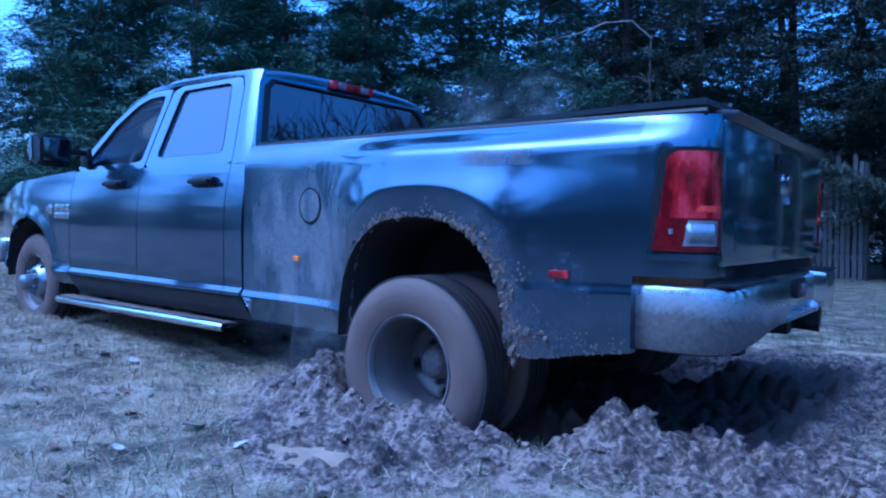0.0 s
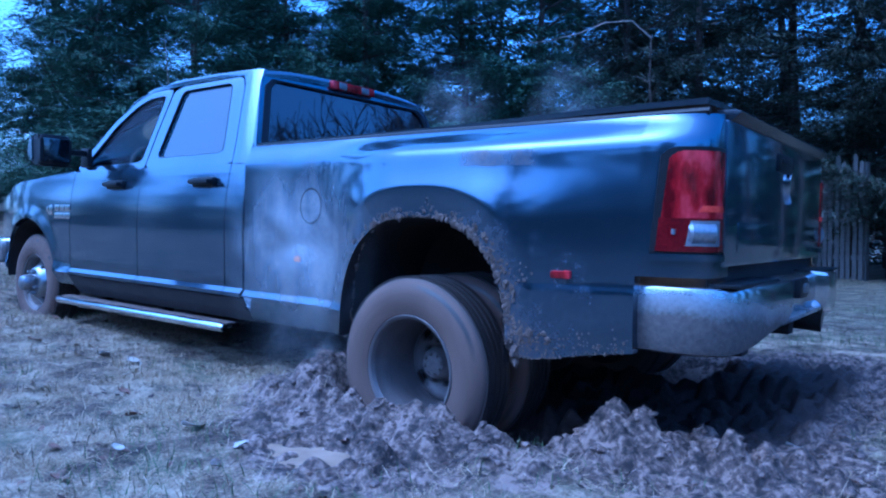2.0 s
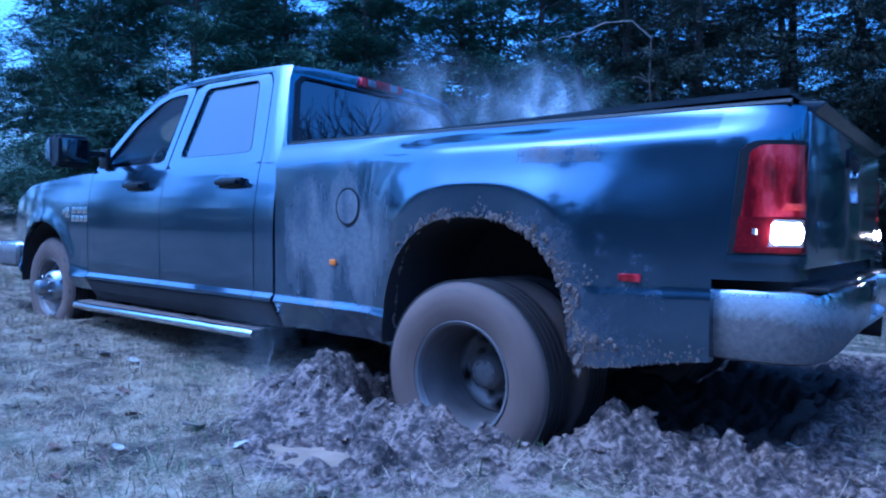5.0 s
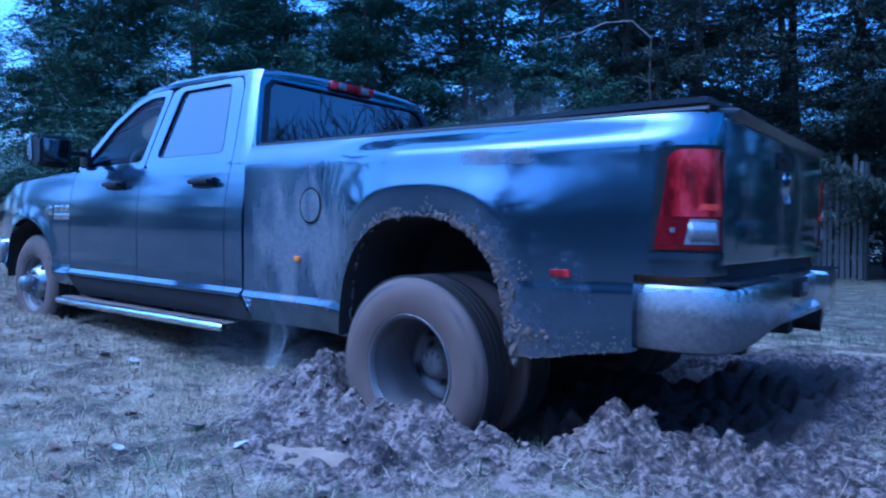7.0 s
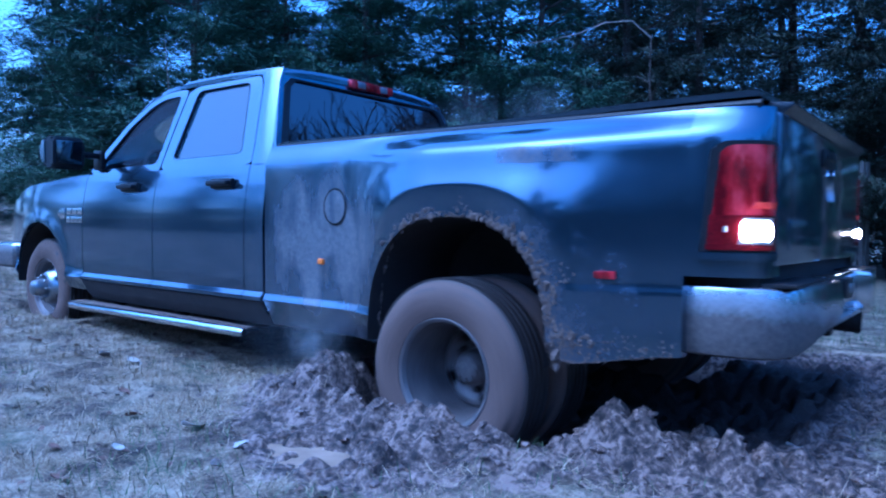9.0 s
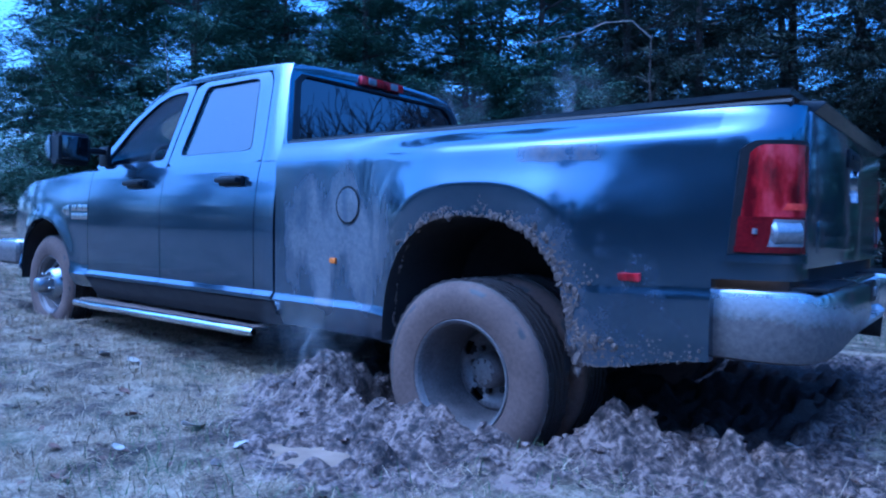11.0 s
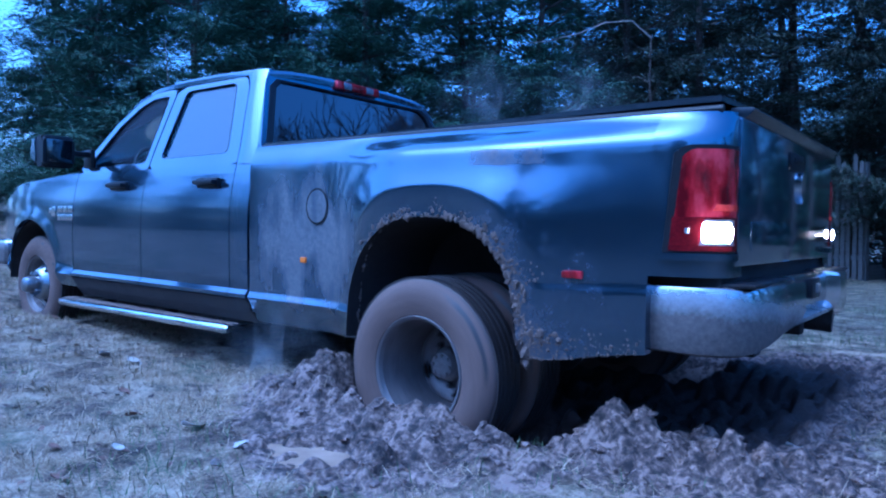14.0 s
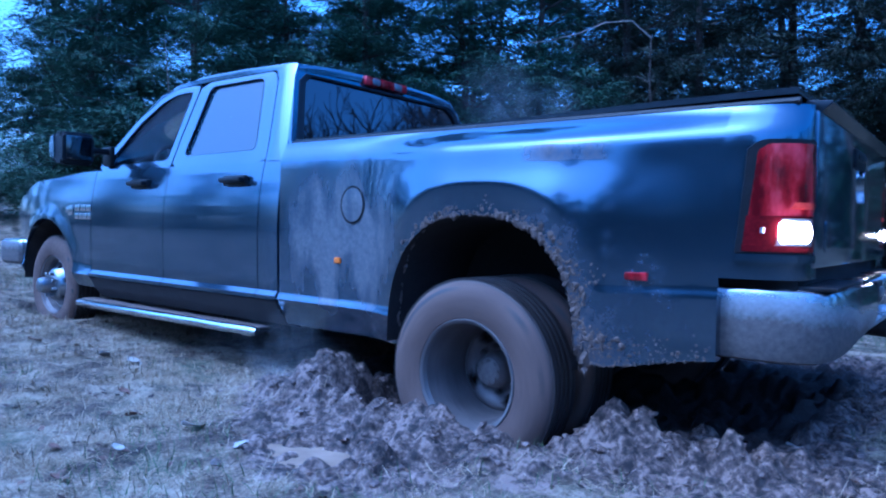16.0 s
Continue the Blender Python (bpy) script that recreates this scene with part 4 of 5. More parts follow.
def ground_material():
    k = Mat("thatched_field_soil", (0.2, 0.16, 0.12), 0.9)
    at = k.n.new("ShaderNodeAttribute")
    at.attribute_name = "churn"
    broad, mid, fine = k.noise(1.3, 4), k.noise(9, 6, 0.7), k.noise(70, 4, 0.7)
    patch = k.noise(3.4, 5, 0.65)
    straw = k.ramp(k.math('ADD', k.math('MULTIPLY', patch, 0.5), k.math('MULTIPLY', k.math('ADD', mid, fine), 0.25)), ((0.42, (0.026, 0.018, 0.013)), (0.50, (0.16, 0.122, 0.078)), (0.57, (0.38, 0.31, 0.21))))
    green = k.mix(k.ramp(broad, ((0.50, (0, 0, 0)), (0.66, (0.55, 0.55, 0.55)))), straw, (0.085, 0.10, 0.045))
    mud = k.ramp(k.math('MULTIPLY', k.math('ADD', mid, k.noise(34, 5)), 0.5), ((0.42, (0.020, 0.013, 0.010)), (0.50, (0.11, 0.075, 0.056)), (0.57, (0.30, 0.22, 0.17))))
    f = k.math('ADD', at.outputs["Fac"], k.math('MULTIPLY', k.math('SUBTRACT', mid, 0.5), 0.9))
    mask = k.ramp(f, ((0.28, (0, 0, 0)), (0.45, (1, 1, 1))))
    # wet clay under the truck, darkened further to paint in its shade
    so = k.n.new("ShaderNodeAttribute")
    so.attribute_name = "soaked_shade"
    wet_shade_mask = k.ramp(k.math('ADD', so.outputs["Fac"], k.math('MULTIPLY', k.math('SUBTRACT', mid, 0.5), 0.6)), ((0.35, (0, 0, 0)), (0.65, (1, 1, 1))))
    # leaf litter tone, with the shade below the trees put into its colour
    li = k.n.new("ShaderNodeAttribute")
    li.attribute_name = "litter"
    litter = k.ramp(k.math('ADD', k.math('MULTIPLY', patch, 0.45), k.math('ADD', k.math('MULTIPLY', mid, 0.3), k.math('MULTIPLY', fine, 0.25))), ((0.40, (0.020, 0.018, 0.012)), (0.50, (0.07, 0.062, 0.040)), (0.60, (0.20, 0.17, 0.11))))
    green = k.mix(k.math('MULTIPLY', li.outputs["Fac"], 0.85), green, litter)
    k.to("Base Color", k.mix(wet_shade_mask, k.mix(mask, green, mud), k.ramp(fine, ((0.3, (0.018, 0.011, 0.008)), (0.7, (0.05, 0.032, 0.024))))))
    k.to("Roughness", k.math('SUBTRACT', 0.95, k.math('MULTIPLY', mask, k.math('MULTIPLY', broad, 0.75))))
    k.bump(k.math('ADD', k.math('MULTIPLY', mid, 0.6), fine), 0.9, 0.025)
    return k.m


def build_ground():
    xs = spread(-1.75, 0.95, 0.0135, -150, 190)
    ys = spread(0.60, 2.10, 0.0135, -170, 130)
    co, churn, wet, litter_shade = [], [], [], []
    for y in ys:
        for x in xs:
            co.append((x, y, height(x, y)))
            churn.append(mud_zone(x, y))
            wet.append(soaked_shade(x, y))
            # painted tree shade; beyond y 5 it darkens unseen ground the doors reflect
            litter_shade.append(max(smooth(-1.6, -4.0, y) * smooth(14, 9, x), smooth(5.0, 9.0, y)))
    w = len(xs)
    faces = [(j * w + i, j * w + i + 1, (j + 1) * w + i + 1, (j + 1) * w + i) for j in range(len(ys) - 1) for i in range(w - 1)]
    me = bpy.data.meshes.new("ground")
    me.from_pydata(co, [], faces)
    me.attributes.new("churn", 'FLOAT', 'POINT').data.foreach_set("value", churn)
    me.attributes.new("litter", 'FLOAT', 'POINT').data.foreach_set("value", litter_shade)
    me.attributes.new("soaked_shade", 'FLOAT', 'POINT').data.foreach_set("value", wet)
    me.polygons.foreach_set("use_smooth", [True] * len(faces))
    me.materials.append(ground_material())
    return tagged(new("ground", me), "churned clay and matted dry grass field", "ground", kind="structure")


ground = build_ground()

# puddle of ochre water
k = Mat("ochre_puddle_water", (0.30, 0.22, 0.12), 0.04)
k.to("Base Color", k.ramp(k.noise(8), ((0.3, (0.24, 0.175, 0.115)), (0.7, (0.34, 0.255, 0.175)))))
k.bump(k.noise(30, 2), 0.05, 0.002)
PUDDLE = k.m
pool = [(0.30 * math.cos(a) * (1 + 0.2 * math.sin(3 * a)), 0.19 * math.sin(a) * (1 + 0.2 * math.cos(2 * a)), z) for z in (0.0,) for a in [2 * math.pi * i / 40 for i in range(40)]]
pm = sheet([[(x * f, y * f, d) for x, y, _ in pool] for f, d in ((1.0, -0.03), (1.0, 0.0), (0.5, 0.0), (0.02, 0.0))], close=True)
pud = new("puddle", finish(pm, PUDDLE))
pud.matrix_basis = pose(-0.01, 1.745, height(-0.01, 1.745) + 0.052, 0, 0, -35)
tagged(pud, "shallow ochre puddle in the churned clay", "puddle", kind="structure")

# clods thrown out of the ruts
rng = random.Random(11)
spots = []
while len(spots) < 2600:
    x, y = rng.uniform(-1.9, 1.2), rng.uniform(-1.6, 2.1)
    m = mud_zone(x, y)
    if rng.random() < m ** 1.5 * 0.9 and not (-0.6 < x < 0.5 and 0.72 < abs(y) < 1.24) and not bell(x, y, -0.01, 1.745, 0.24, 0.16) > 0.45 and soaked_shade(x, y) < 0.3:
        s = rng.uniform(0.003, 0.010) if rng.random() < 0.93 else rng.uniform(0.010, 0.019)
        spots.append((x, y, height(x, y) + s * 0.05, s))
me = lumps(spots, 8, 0.6, 2)
me.materials.append(MUD)
tagged(new("mud_clods", me), "loose wet clay clods heaped round the ruts", "mud", kind="stuff")


# ---- dry grass ----
def blade_mat(name, stops, rough=0.8):
    k = Mat(name, stops[0][1], rough)
    g = k.n.new("ShaderNodeNewGeometry")
    k.to("Base Color", k.ramp(g.outputs["Random Per Island"], stops))
    return k.m


def blades(name, count, seed, reach, lean, length, material, label, where):
    r = np.random.default_rng(seed)
    co, faces = [], []
    n = tries = 0
    while n < count and tries < count * 12:
        tries += 1
        x, y = reach[0] + (reach[1] - reach[0]) * r.random() ** 1.0, reach[2] + (reach[3] - reach[2]) * r.random()
        if not where(x, y, r):
            continue
        z = height(x, y)
        a, b, L = r.uniform(0, 2 * math.pi), radians(r.uniform(*lean)), r.uniform(*length)
        wd = r.uniform(0.0007, 0.0018)
        dx, dy = math.cos(a), math.sin(a)
        px, py = -dy * wd, dx * wd
        curl = r.uniform(-0.4, 0.2)
        c1, s1, c2, s2 = math.cos(b), math.sin(b), math.cos(b + curl), math.sin(b + curl)
        mx, my, mz = x + dx * c1 * L * 0.5, y + dy * c1 * L * 0.5, z + s1 * L * 0.5 + 0.002
        tx, ty, tz = mx + dx * c2 * L * 0.5, my + dy * c2 * L * 0.5, max(mz + s2 * L * 0.5, z + 0.002)
        i = len(co)
        co += [(x - px, y - py, z - 0.004), (x + px, y + py, z - 0.004), (mx + px, my + py, mz), (mx - px, my - py, mz), (tx, ty, tz)]
        faces += [(i, i + 1, i + 2, i + 3), (i + 3, i + 2, i + 4)]
        n += 1
    me = bpy.data.meshes.new(name)
    me.from_pydata(co, [], faces)
    me.materials.append(material)
    return tagged(new(name, me), label, "grass", kind="stuff")


STRAW = blade_mat("dry_straw", ((0.0, (0.10, 0.07, 0.04)), (0.35, (0.26, 0.20, 0.115)), (0.75, (0.38, 0.30, 0.185)), (0.92, (0.46, 0.385, 0.27)), (1.0, (0.22, 0.14, 0.08))))
# darker straw tones for the far grass
DIMSTRAW = blade_mat("darker_far_straw", ((0.0, (0.05, 0.05, 0.025)), (0.6, (0.14, 0.12, 0.07)), (1.0, (0.24, 0.20, 0.125))))
GREEN = blade_mat("winter_green", ((0.0, (0.045, 0.07, 0.025)), (1.0, (0.12, 0.15, 0.06))))


def tufty(x, y):
    return 0.5 + 0.35 * noise.noise(Vector((x * 1.7, y * 1.7, 3.0))) + 0.5 * noise.noise(Vector((x * 6, y * 6, 9.0))) + 0.35 * noise.noise(Vector((x * 15, y * 15, 5.0)))


blades("dry_grass", 125000, 21, (-1.9, 9.0, -1.2, 2.8), (-4, 20), (0.03, 0.11), STRAW, "matted dry straw-coloured grass",
       lambda x, y, r: r.random() < (1 - mud_zone(x, y)) ** 1.5 * (0.02 + 0.98 * smooth(0.36, 0.80, tufty(x, y))) * (1.0 if x < 4 else 0.55))
blades("standing_grass", 12000, 22, (-1.9, 9.0, -1.2, 2.8), (25, 75), (0.03, 0.10), STRAW, "upright dry grass tufts",
       lambda x, y, r: r.random() < (1 - mud_zone(x, y)) ** 1.2 * (1.0 if tufty(x, y) > 0.72 else 0.06))
blades("green_grass", 15000, 23, (-2.0, 9.0, -5.5, 2.6), (20, 75), (0.025, 0.09), GREEN, "sparse green winter grass",
       lambda x, y, r: r.random() < (1 - mud_zone(x, y)) * (1.0 if noise.noise(Vector((x * 1.1, y * 1.1, 20))) > 0.16 else 0.05))
blades("far_grass", 42000, 24, (-3.5, 6.0, -11.0, -1.2), (5, 45), (0.04, 0.11), DIMSTRAW, "rough dry grass below the trees",
       lambda x, y, r: r.random() < 0.3 + tufty(x, y))

# a few pale leaves in the grass
LEAF = grainy("pale_dead_leaf", (0.30, 0.27, 0.23), (0.46, 0.42, 0.37), 0.7, 30)
BROWNLEAF = grainy("brown_dead_leaf", (0.10, 0.055, 0.035), (0.2, 0.11, 0.07), 0.7, 30)


def leaf(x, y, size, turn, material, label):
    rows = []
    for i in range(7):
        t = i / 6
        w = size * 0.42 * math.sin(math.pi * (0.06 + 0.9 * t)) ** 0.8
        rows.append([(size * (t - 0.5), w * j / 2, size * (0.10 * (j / 2) ** 2 + 0.22 * (t - 0.5) ** 2 + 0.05 * math.sin(5 * t + j))) for j in range(-2, 3)])
    bm = sheet(rows, (0, 0, -0.0015))
    ob = new("dead_leaf", finish(bm, material))
    ob.matrix_basis = pose(x, y, height(x, y) + 0.012, 14, -18, turn)
    tagged(ob, label, "leaf", "leaves in the grass")


for lx, ly, ls, lt in ((0.53, 2.17, 0.07, 30), (0.53, 1.88, 0.09, 75), (2.03, 1.31, 0.10, 10), (2.3, 1.35, 0.09, 120), (0.15, 1.93, 0.06, 200), (-1.35, 0.62, 0.06, 40)):
    leaf(lx, ly, ls, lt, LEAF, "pale dead leaf lying in dry grass")
for lx, ly, ls, lt in ((3.9, 0.95, 0.10, 10), (0.36, 2.45, 0.06, 50), (0.95, 1.9, 0.07, 130), (1.4, 1.7, 0.07, 10), (-0.2, 1.62, 0.05, 80), (-0.02, 1.60, 0.06, 150), (2.9, 1.5, 0.08, 60), (0.75, 2.3, 0.05, 20), (-1.3, 0.8, 0.05, 0)):
    leaf(lx, ly, ls, lt, BROWNLEAF, "curled brown leaf on the ground")

rl = random.Random(61)
litter = []
while len(litter) < 900:
    x, y = rl.uniform(-1.6, 5.5), rl.uniform(0.6, 2.6)
    if rl.random() < (1 - 0.8 * mud_zone(x, y)) * smooth(0.75, 0.25, tufty(x, y)):
        L, a, up = rl.uniform(0.012, 0.04), rl.uniform(0, 6.28), rl.uniform(0.0, 0.5)
        p, d = Vector((x, y, height(x, y) + 0.006)), Vector((math.cos(a), math.sin(a), up))
        w = Vector((-d.y, d.x, rl.uniform(-0.4, 0.4))) * rl.uniform(0.3, 0.55)
        litter.append([p, p + (d * 0.45 + w) * L, p + d * L, p + (d * 0.5 - w) * L])
lm = bpy.data.meshes.new("leaf_litter")
lm.from_pydata([tuple(v) for q in litter for v in q], [], [(4 * i, 4 * i + 1, 4 * i + 2, 4 * i + 3) for i in range(len(litter))])
lm.materials.append(blade_mat("rotting_leaf", ((0.0, (0.018, 0.010, 0.007)), (0.6, (0.07, 0.038, 0.024)), (0.88, (0.13, 0.075, 0.045)), (1.0, (0.32, 0.28, 0.22)))))
tagged(new("leaf_litter", lm), "small rotting leaves scattered through the grass", "leaf litter", kind="stuff")

# ---- trees ----
BARK = grainy("grey_brown_bark", (0.022, 0.018, 0.015), (0.07, 0.055, 0.045), 0.9, 5, bump=0.8, dist=0.02, fine=40)
NEEDLE = blade_mat("cedar_green", ((0.0, (0.022, 0.046, 0.027)), (0.6, (0.045, 0.088, 0.05)), (1.0, (0.085, 0.135, 0.07))), 0.7)
# duller, browner cedar green with shade put into the colour
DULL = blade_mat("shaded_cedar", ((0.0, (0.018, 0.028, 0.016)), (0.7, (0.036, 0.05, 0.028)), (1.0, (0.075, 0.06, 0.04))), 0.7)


def limb_set(r, h, base, reach, count):
    out = []
    for i in range(count):
        z = base + (h - base) * (i + r.random()) / count
        f = 1 - (z - base) / (h - base) * 0.75
        L = reach * f * r.uniform(0.6, 1.15)
        a = r.uniform(0, 2 * math.pi)
        out.append((z, a, L, r.uniform(-0.15, 0.30)))
    return out


def make_tree(name, label, seed, h, base, reach, limbs, sprays, leaf_mat, trunk_r=0.14, dead=14, gappy=0.25, coarse=1.0):
    r = random.Random(seed)
    t = thing(name, label, "tree", group="cedar row")
    wob = [r.uniform(-0.12, 0.12) for _ in range(8)]
    path = [(wob[i] * i * 0.25, wob[7 - i] * i * 0.25, -0.15 + h * i / 7) for i in range(8)]
    part("trunk", tube(path, [trunk_r * (1.15 - i / 7.2) for i in range(8)], 10), BARK, t)
    wood, tips = [], []
    ls = limb_set(r, h, base, reach, limbs)
    for z, a, L, up in ls:
        k = min(6.999, max(0, (z + 0.15) / h * 7))
        i = int(k)
        cx, cy = path[i][0] + (path[i + 1][0] - path[i][0]) * (k - i), path[i][1] + (path[i + 1][1] - path[i][1]) * (k - i)
        pts = []
        for q in range(5):
            d = L * q / 4
            pts.append((cx + math.cos(a) * d, cy + math.sin(a) * d, z + up * d - 0.05 * d * d + (0.06 * d * d * q / 4)))
        wood.append(tube(pts, [0.030, 0.024, 0.018, 0.011, 0.005], 5))
        if r.random() > gappy:
            tips.append((pts, L))
    for i in range(dead):
        z, a, L = r.uniform(0.4, base + 1.6), r.uniform(0, 6.3), r.uniform(0.6, reach)
        pts = [(math.cos(a + 0.06 * q) * L * q / 4, math.sin(a + 0.06 * q) * L * q / 4, z + 0.12 * q * r.uniform(-0.4, 1)) for q in range(5)]
        wood.append(tube(pts, [0.016, 0.012, 0.009, 0.006, 0.003], 4))
        for e in range(3):
            q = r.randint(1, 3)
            p = Vector(pts[q])
            d = Vector((math.cos(a + r.uniform(-1, 1)), math.sin(a + r.uniform(-1, 1)), r.uniform(-0.2, 0.6))) * r.uniform(0.2, 0.6)
            wood.append(tube([p, p + d * 0.5 + Vector((0, 0, 0.03)), p + d], [0.006, 0.004, 0.002], 4))
    part("branchwork", join(*wood), BARK, t, kind_label(dead))
    # foliage: short drooping sprays in clumps along the limbs
    g = np.random.default_rng(seed)
    co, faces = [], []
    clumps = []
    for pts, L in tips:
        for q in range(max(2, int(L * 4.5))):
            u = 0.08 + 0.95 * g.random()
            k = min(3.999, u * 4)
            i = int(k)
            p = Vector(pts[i]).lerp(Vector(pts[i + 1]), k - i)
            clumps.append((p + Vector(g.normal(size=3) * (0.16, 0.16, 0.07)), g.uniform(0.16, 0.36)))
    per = max(8, sprays // max(1, len(clumps)))
    for c, size in clumps:
        tilt = g.normal(size=2) * 0.22
        out = np.array((c[0], c[1], 0)) / (math.hypot(c[0], c[1]) + 1e-6)
        o = g.normal(size=(per, 2)) * size
        p = np.array(c) + np.stack((o[:, 0], o[:, 1], o[:, 0] * tilt[0] + o[:, 1] * tilt[1] - 0.25 * (o ** 2).sum(1) / size + g.normal(size=per) * 0.035), 1)
        d = np.concatenate((o / size * 0.6, np.zeros((per, 1))), 1) + out * 0.7 + g.normal(size=(per, 3)) * (0.35, 0.35, 0.22) - (0, 0, 0.25)
        d /= np.linalg.norm(d, axis=1, keepdims=True) + 1e-9
        L, w = g.uniform(0.06, 0.15, (per, 1)) * coarse, g.uniform(0.008, 0.019, (per, 1)) * coarse
        across = np.cross(d, np.array((0, 0, 1.0)) + g.normal(size=(per, 3)) * 0.45)
        across /= np.linalg.norm(across, axis=1, keepdims=True) + 1e-9
        co.append(np.stack((p + across * w, p + d * L, p - across * w), 1).reshape(-1, 3))
    co = np.concatenate(co)
    faces = np.arange(len(co)).reshape(-1, 3).tolist()
    co = co.tolist()
    me = bpy.data.meshes.new("crown")
    me.from_pydata(co, [], faces)
    me.materials.append(leaf_mat)
    cr = new("crown", me)
    cr.parent = t
    return t


def kind_label(dead):
    return "bare dead lower twigs" if dead > 20 else ""


lush = make_tree("cedar_tree", "dark green cedar with dense drooping sprays", 31, 9.5, 0.2, 2.3, 84, 82000, NEEDLE, 0.09, 10, 0.06)
lush2 = make_tree("cedar_tree", "dark green cedar with layered boughs", 32, 10.5, 0.3, 2.6, 80, 82000, NEEDLE, 0.10, 12, 0.12)
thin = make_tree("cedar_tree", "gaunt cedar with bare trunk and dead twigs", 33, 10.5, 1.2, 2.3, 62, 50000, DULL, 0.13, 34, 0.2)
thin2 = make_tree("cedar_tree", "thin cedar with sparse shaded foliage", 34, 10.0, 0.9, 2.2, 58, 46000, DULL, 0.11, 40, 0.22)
far = make_tree("cedar_tree", "distant dark cedar at the field's edge", 35, 10.0, 0.2, 2.6, 70, 9000, NEEDLE, 0.12, 4, 0.05, 3.0)
kinds = [lush, lush2, thin, thin2, far]
used = set()


def plant(i, x, y, turn, size=1.0):
    m = pose(x, y, height(x, y) - 0.05, 0, 0, turn) @ Matrix.Scale(size, 4)
    if i not in used:
        used.add(i)
        kinds[i].matrix_basis = m
        return kinds[i]
    ob = copy_thing(kinds[i], m)
    ob.matrix_basis = m
    return ob


for i, x, y, turn, size in ((0, 16.5, -4.4, 10, 0.85), (0, 13.6, -4.1, 100, 0.95), (1, 11.6, -5.2, 160, 1.0), (0, 10.2, -6.6, 210, 1.0), (1, 8.6, -7.4, 20, 0.95),
                            (0, 7.2, -8.9, 280, 1.0), (1, 5.6, -9.4, 75, 0.9), (2, 4.3, -10.8, 0, 1.0), (3, 3.0, -11.6, 50, 1.0), (2, 1.5, -12.9, 140, 1.0), (3, 0.3, -12.6, 200, 0.95), (2, -0.42, -12.3, 260, 1.0), (0, 19.5, -3.4, 140, 0.8),
                            (1, -4.2, -12.8, 310, 1.0), (0, -3.2, -16.0, 30, 1.1),
                            (0, 17.0, -7.0, 70, 1.1), (1, 14.2, -9.0, 130, 1.1), (0, 11.8, -10.8, 190, 1.1), (1, 9.6, -12.6, 250, 1.1), (2, 7.2, -14.2, 310, 1.1), (3, 5.0, -15.6, 15, 1.15),
                            (2, 2.6, -17.0, 95, 1.15), (3, 0.2, -17.6, 155, 1.15), (2, -2.4, -18.0, 215, 1.15), (1, 22.5, 1.5, 20, 1.1), (0, 24.0, -2.0, 60, 1.2)):
    plant(i, x, y, turn, size)
# woods on the far side of the field, behind the viewer
rw = random.Random(77)
for j in range(62):
    a = radians(4 + 2.95 * j)
    d = (21.0, 26.5)[j % 2] + rw.uniform(-1.5, 1.5)
    tall = (0.72 if j < 15 else 1.0) + 0.75 * smooth(56, 66, 4 + 2.95 * j) * smooth(118, 104, 4 + 2.95 * j)
    plant(4, -1 + d * math.cos(a), 3 + d * math.sin(a), j * 77, rw.uniform(0.46, 0.86) * tall)

# low cedars beside the fence, and the wood's far rows
for i, x, y, turn, size in ((4, -2.6, -10.4, 10, 0.62), (4, -4.3, -9.6, 80, 0.7), (4, -6.0, -8.6, 150, 0.75), (4, -7.6, -7.0, 230, 0.62), (4, -9.2, -5.2, 300, 0.55), (4, -10.4, -3.0, 40, 0.6), (4, -11.6, -0.4, 110, 0.6), (4, -12.6, 2.4, 190, 0.7),
                            (4, -3.4, -12.4, 200, 0.6), (4, -5.6, -11.4, 250, 0.62), (4, -8.2, -9.6, 20, 0.62), (4, -10.8, -7.2, 100, 0.7), (4, -13.0, -4.2, 170, 0.7),
                            (4, -2.2, -19.5, 0, 1.0), (4, 1.2, -20.5, 60, 0.8), (4, 4.4, -19.5, 110, 0.9), (4, 7.6, -17.8, 180, 1.2), (4, 6.0, -20.0, 30, 1.1), (4, 10.8, -15.8, 230, 1.1), (4, 13.8, -13.4, 290, 1.2), (4, 17.4, -10.6, 20, 1.2), (4, 21.0, -7.4, 80, 1.2)):
    plant(i, x, y, turn, size)


# leafless broadleaf trees past the end of the fence
def bare_tree(seed, h):
    r = random.Random(seed)
    t = thing("bare_tree", "tall leafless tree with spreading fine twigs", "tree", group="bare trees")
    wood = []

    def grow(p, d, L, rad, depth):
        q = p + d * L * 0.5 + Vector((r.uniform(-1, 1), r.uniform(-1, 1), r.uniform(-0.3, 0.6))) * L * 0.06
        e = p + d * L
        wood.append(tube([p, q, e], [rad, rad * 0.82, rad * 0.66], 6 if depth > 2 else 4))
        if depth == 0:
            return
        for n in range(3):
            nd = (d + Vector((r.uniform(-1, 1), r.uniform(-1, 1), r.uniform(-0.35, 0.7))) * 0.75).normalized()
            grow(p.lerp(e, r.uniform(0.55, 1.0)), nd, L * r.uniform(0.55, 0.8), rad * 0.60, depth - 1)

    grow(Vector((0, 0, -0.1)), Vector((0.03, 0.02, 1)).normalized(), h * 0.34, 0.16, 6)
    part("trunk", wood[0], BARK, t)
    part("branchwork", join(*wood[1:]), BARK, t, "spreading bare branches")
    return t


bare = bare_tree(91, 10.5)
bare.matrix_basis = pose(-4.9, -7.4, 0, 0, 0, 20)
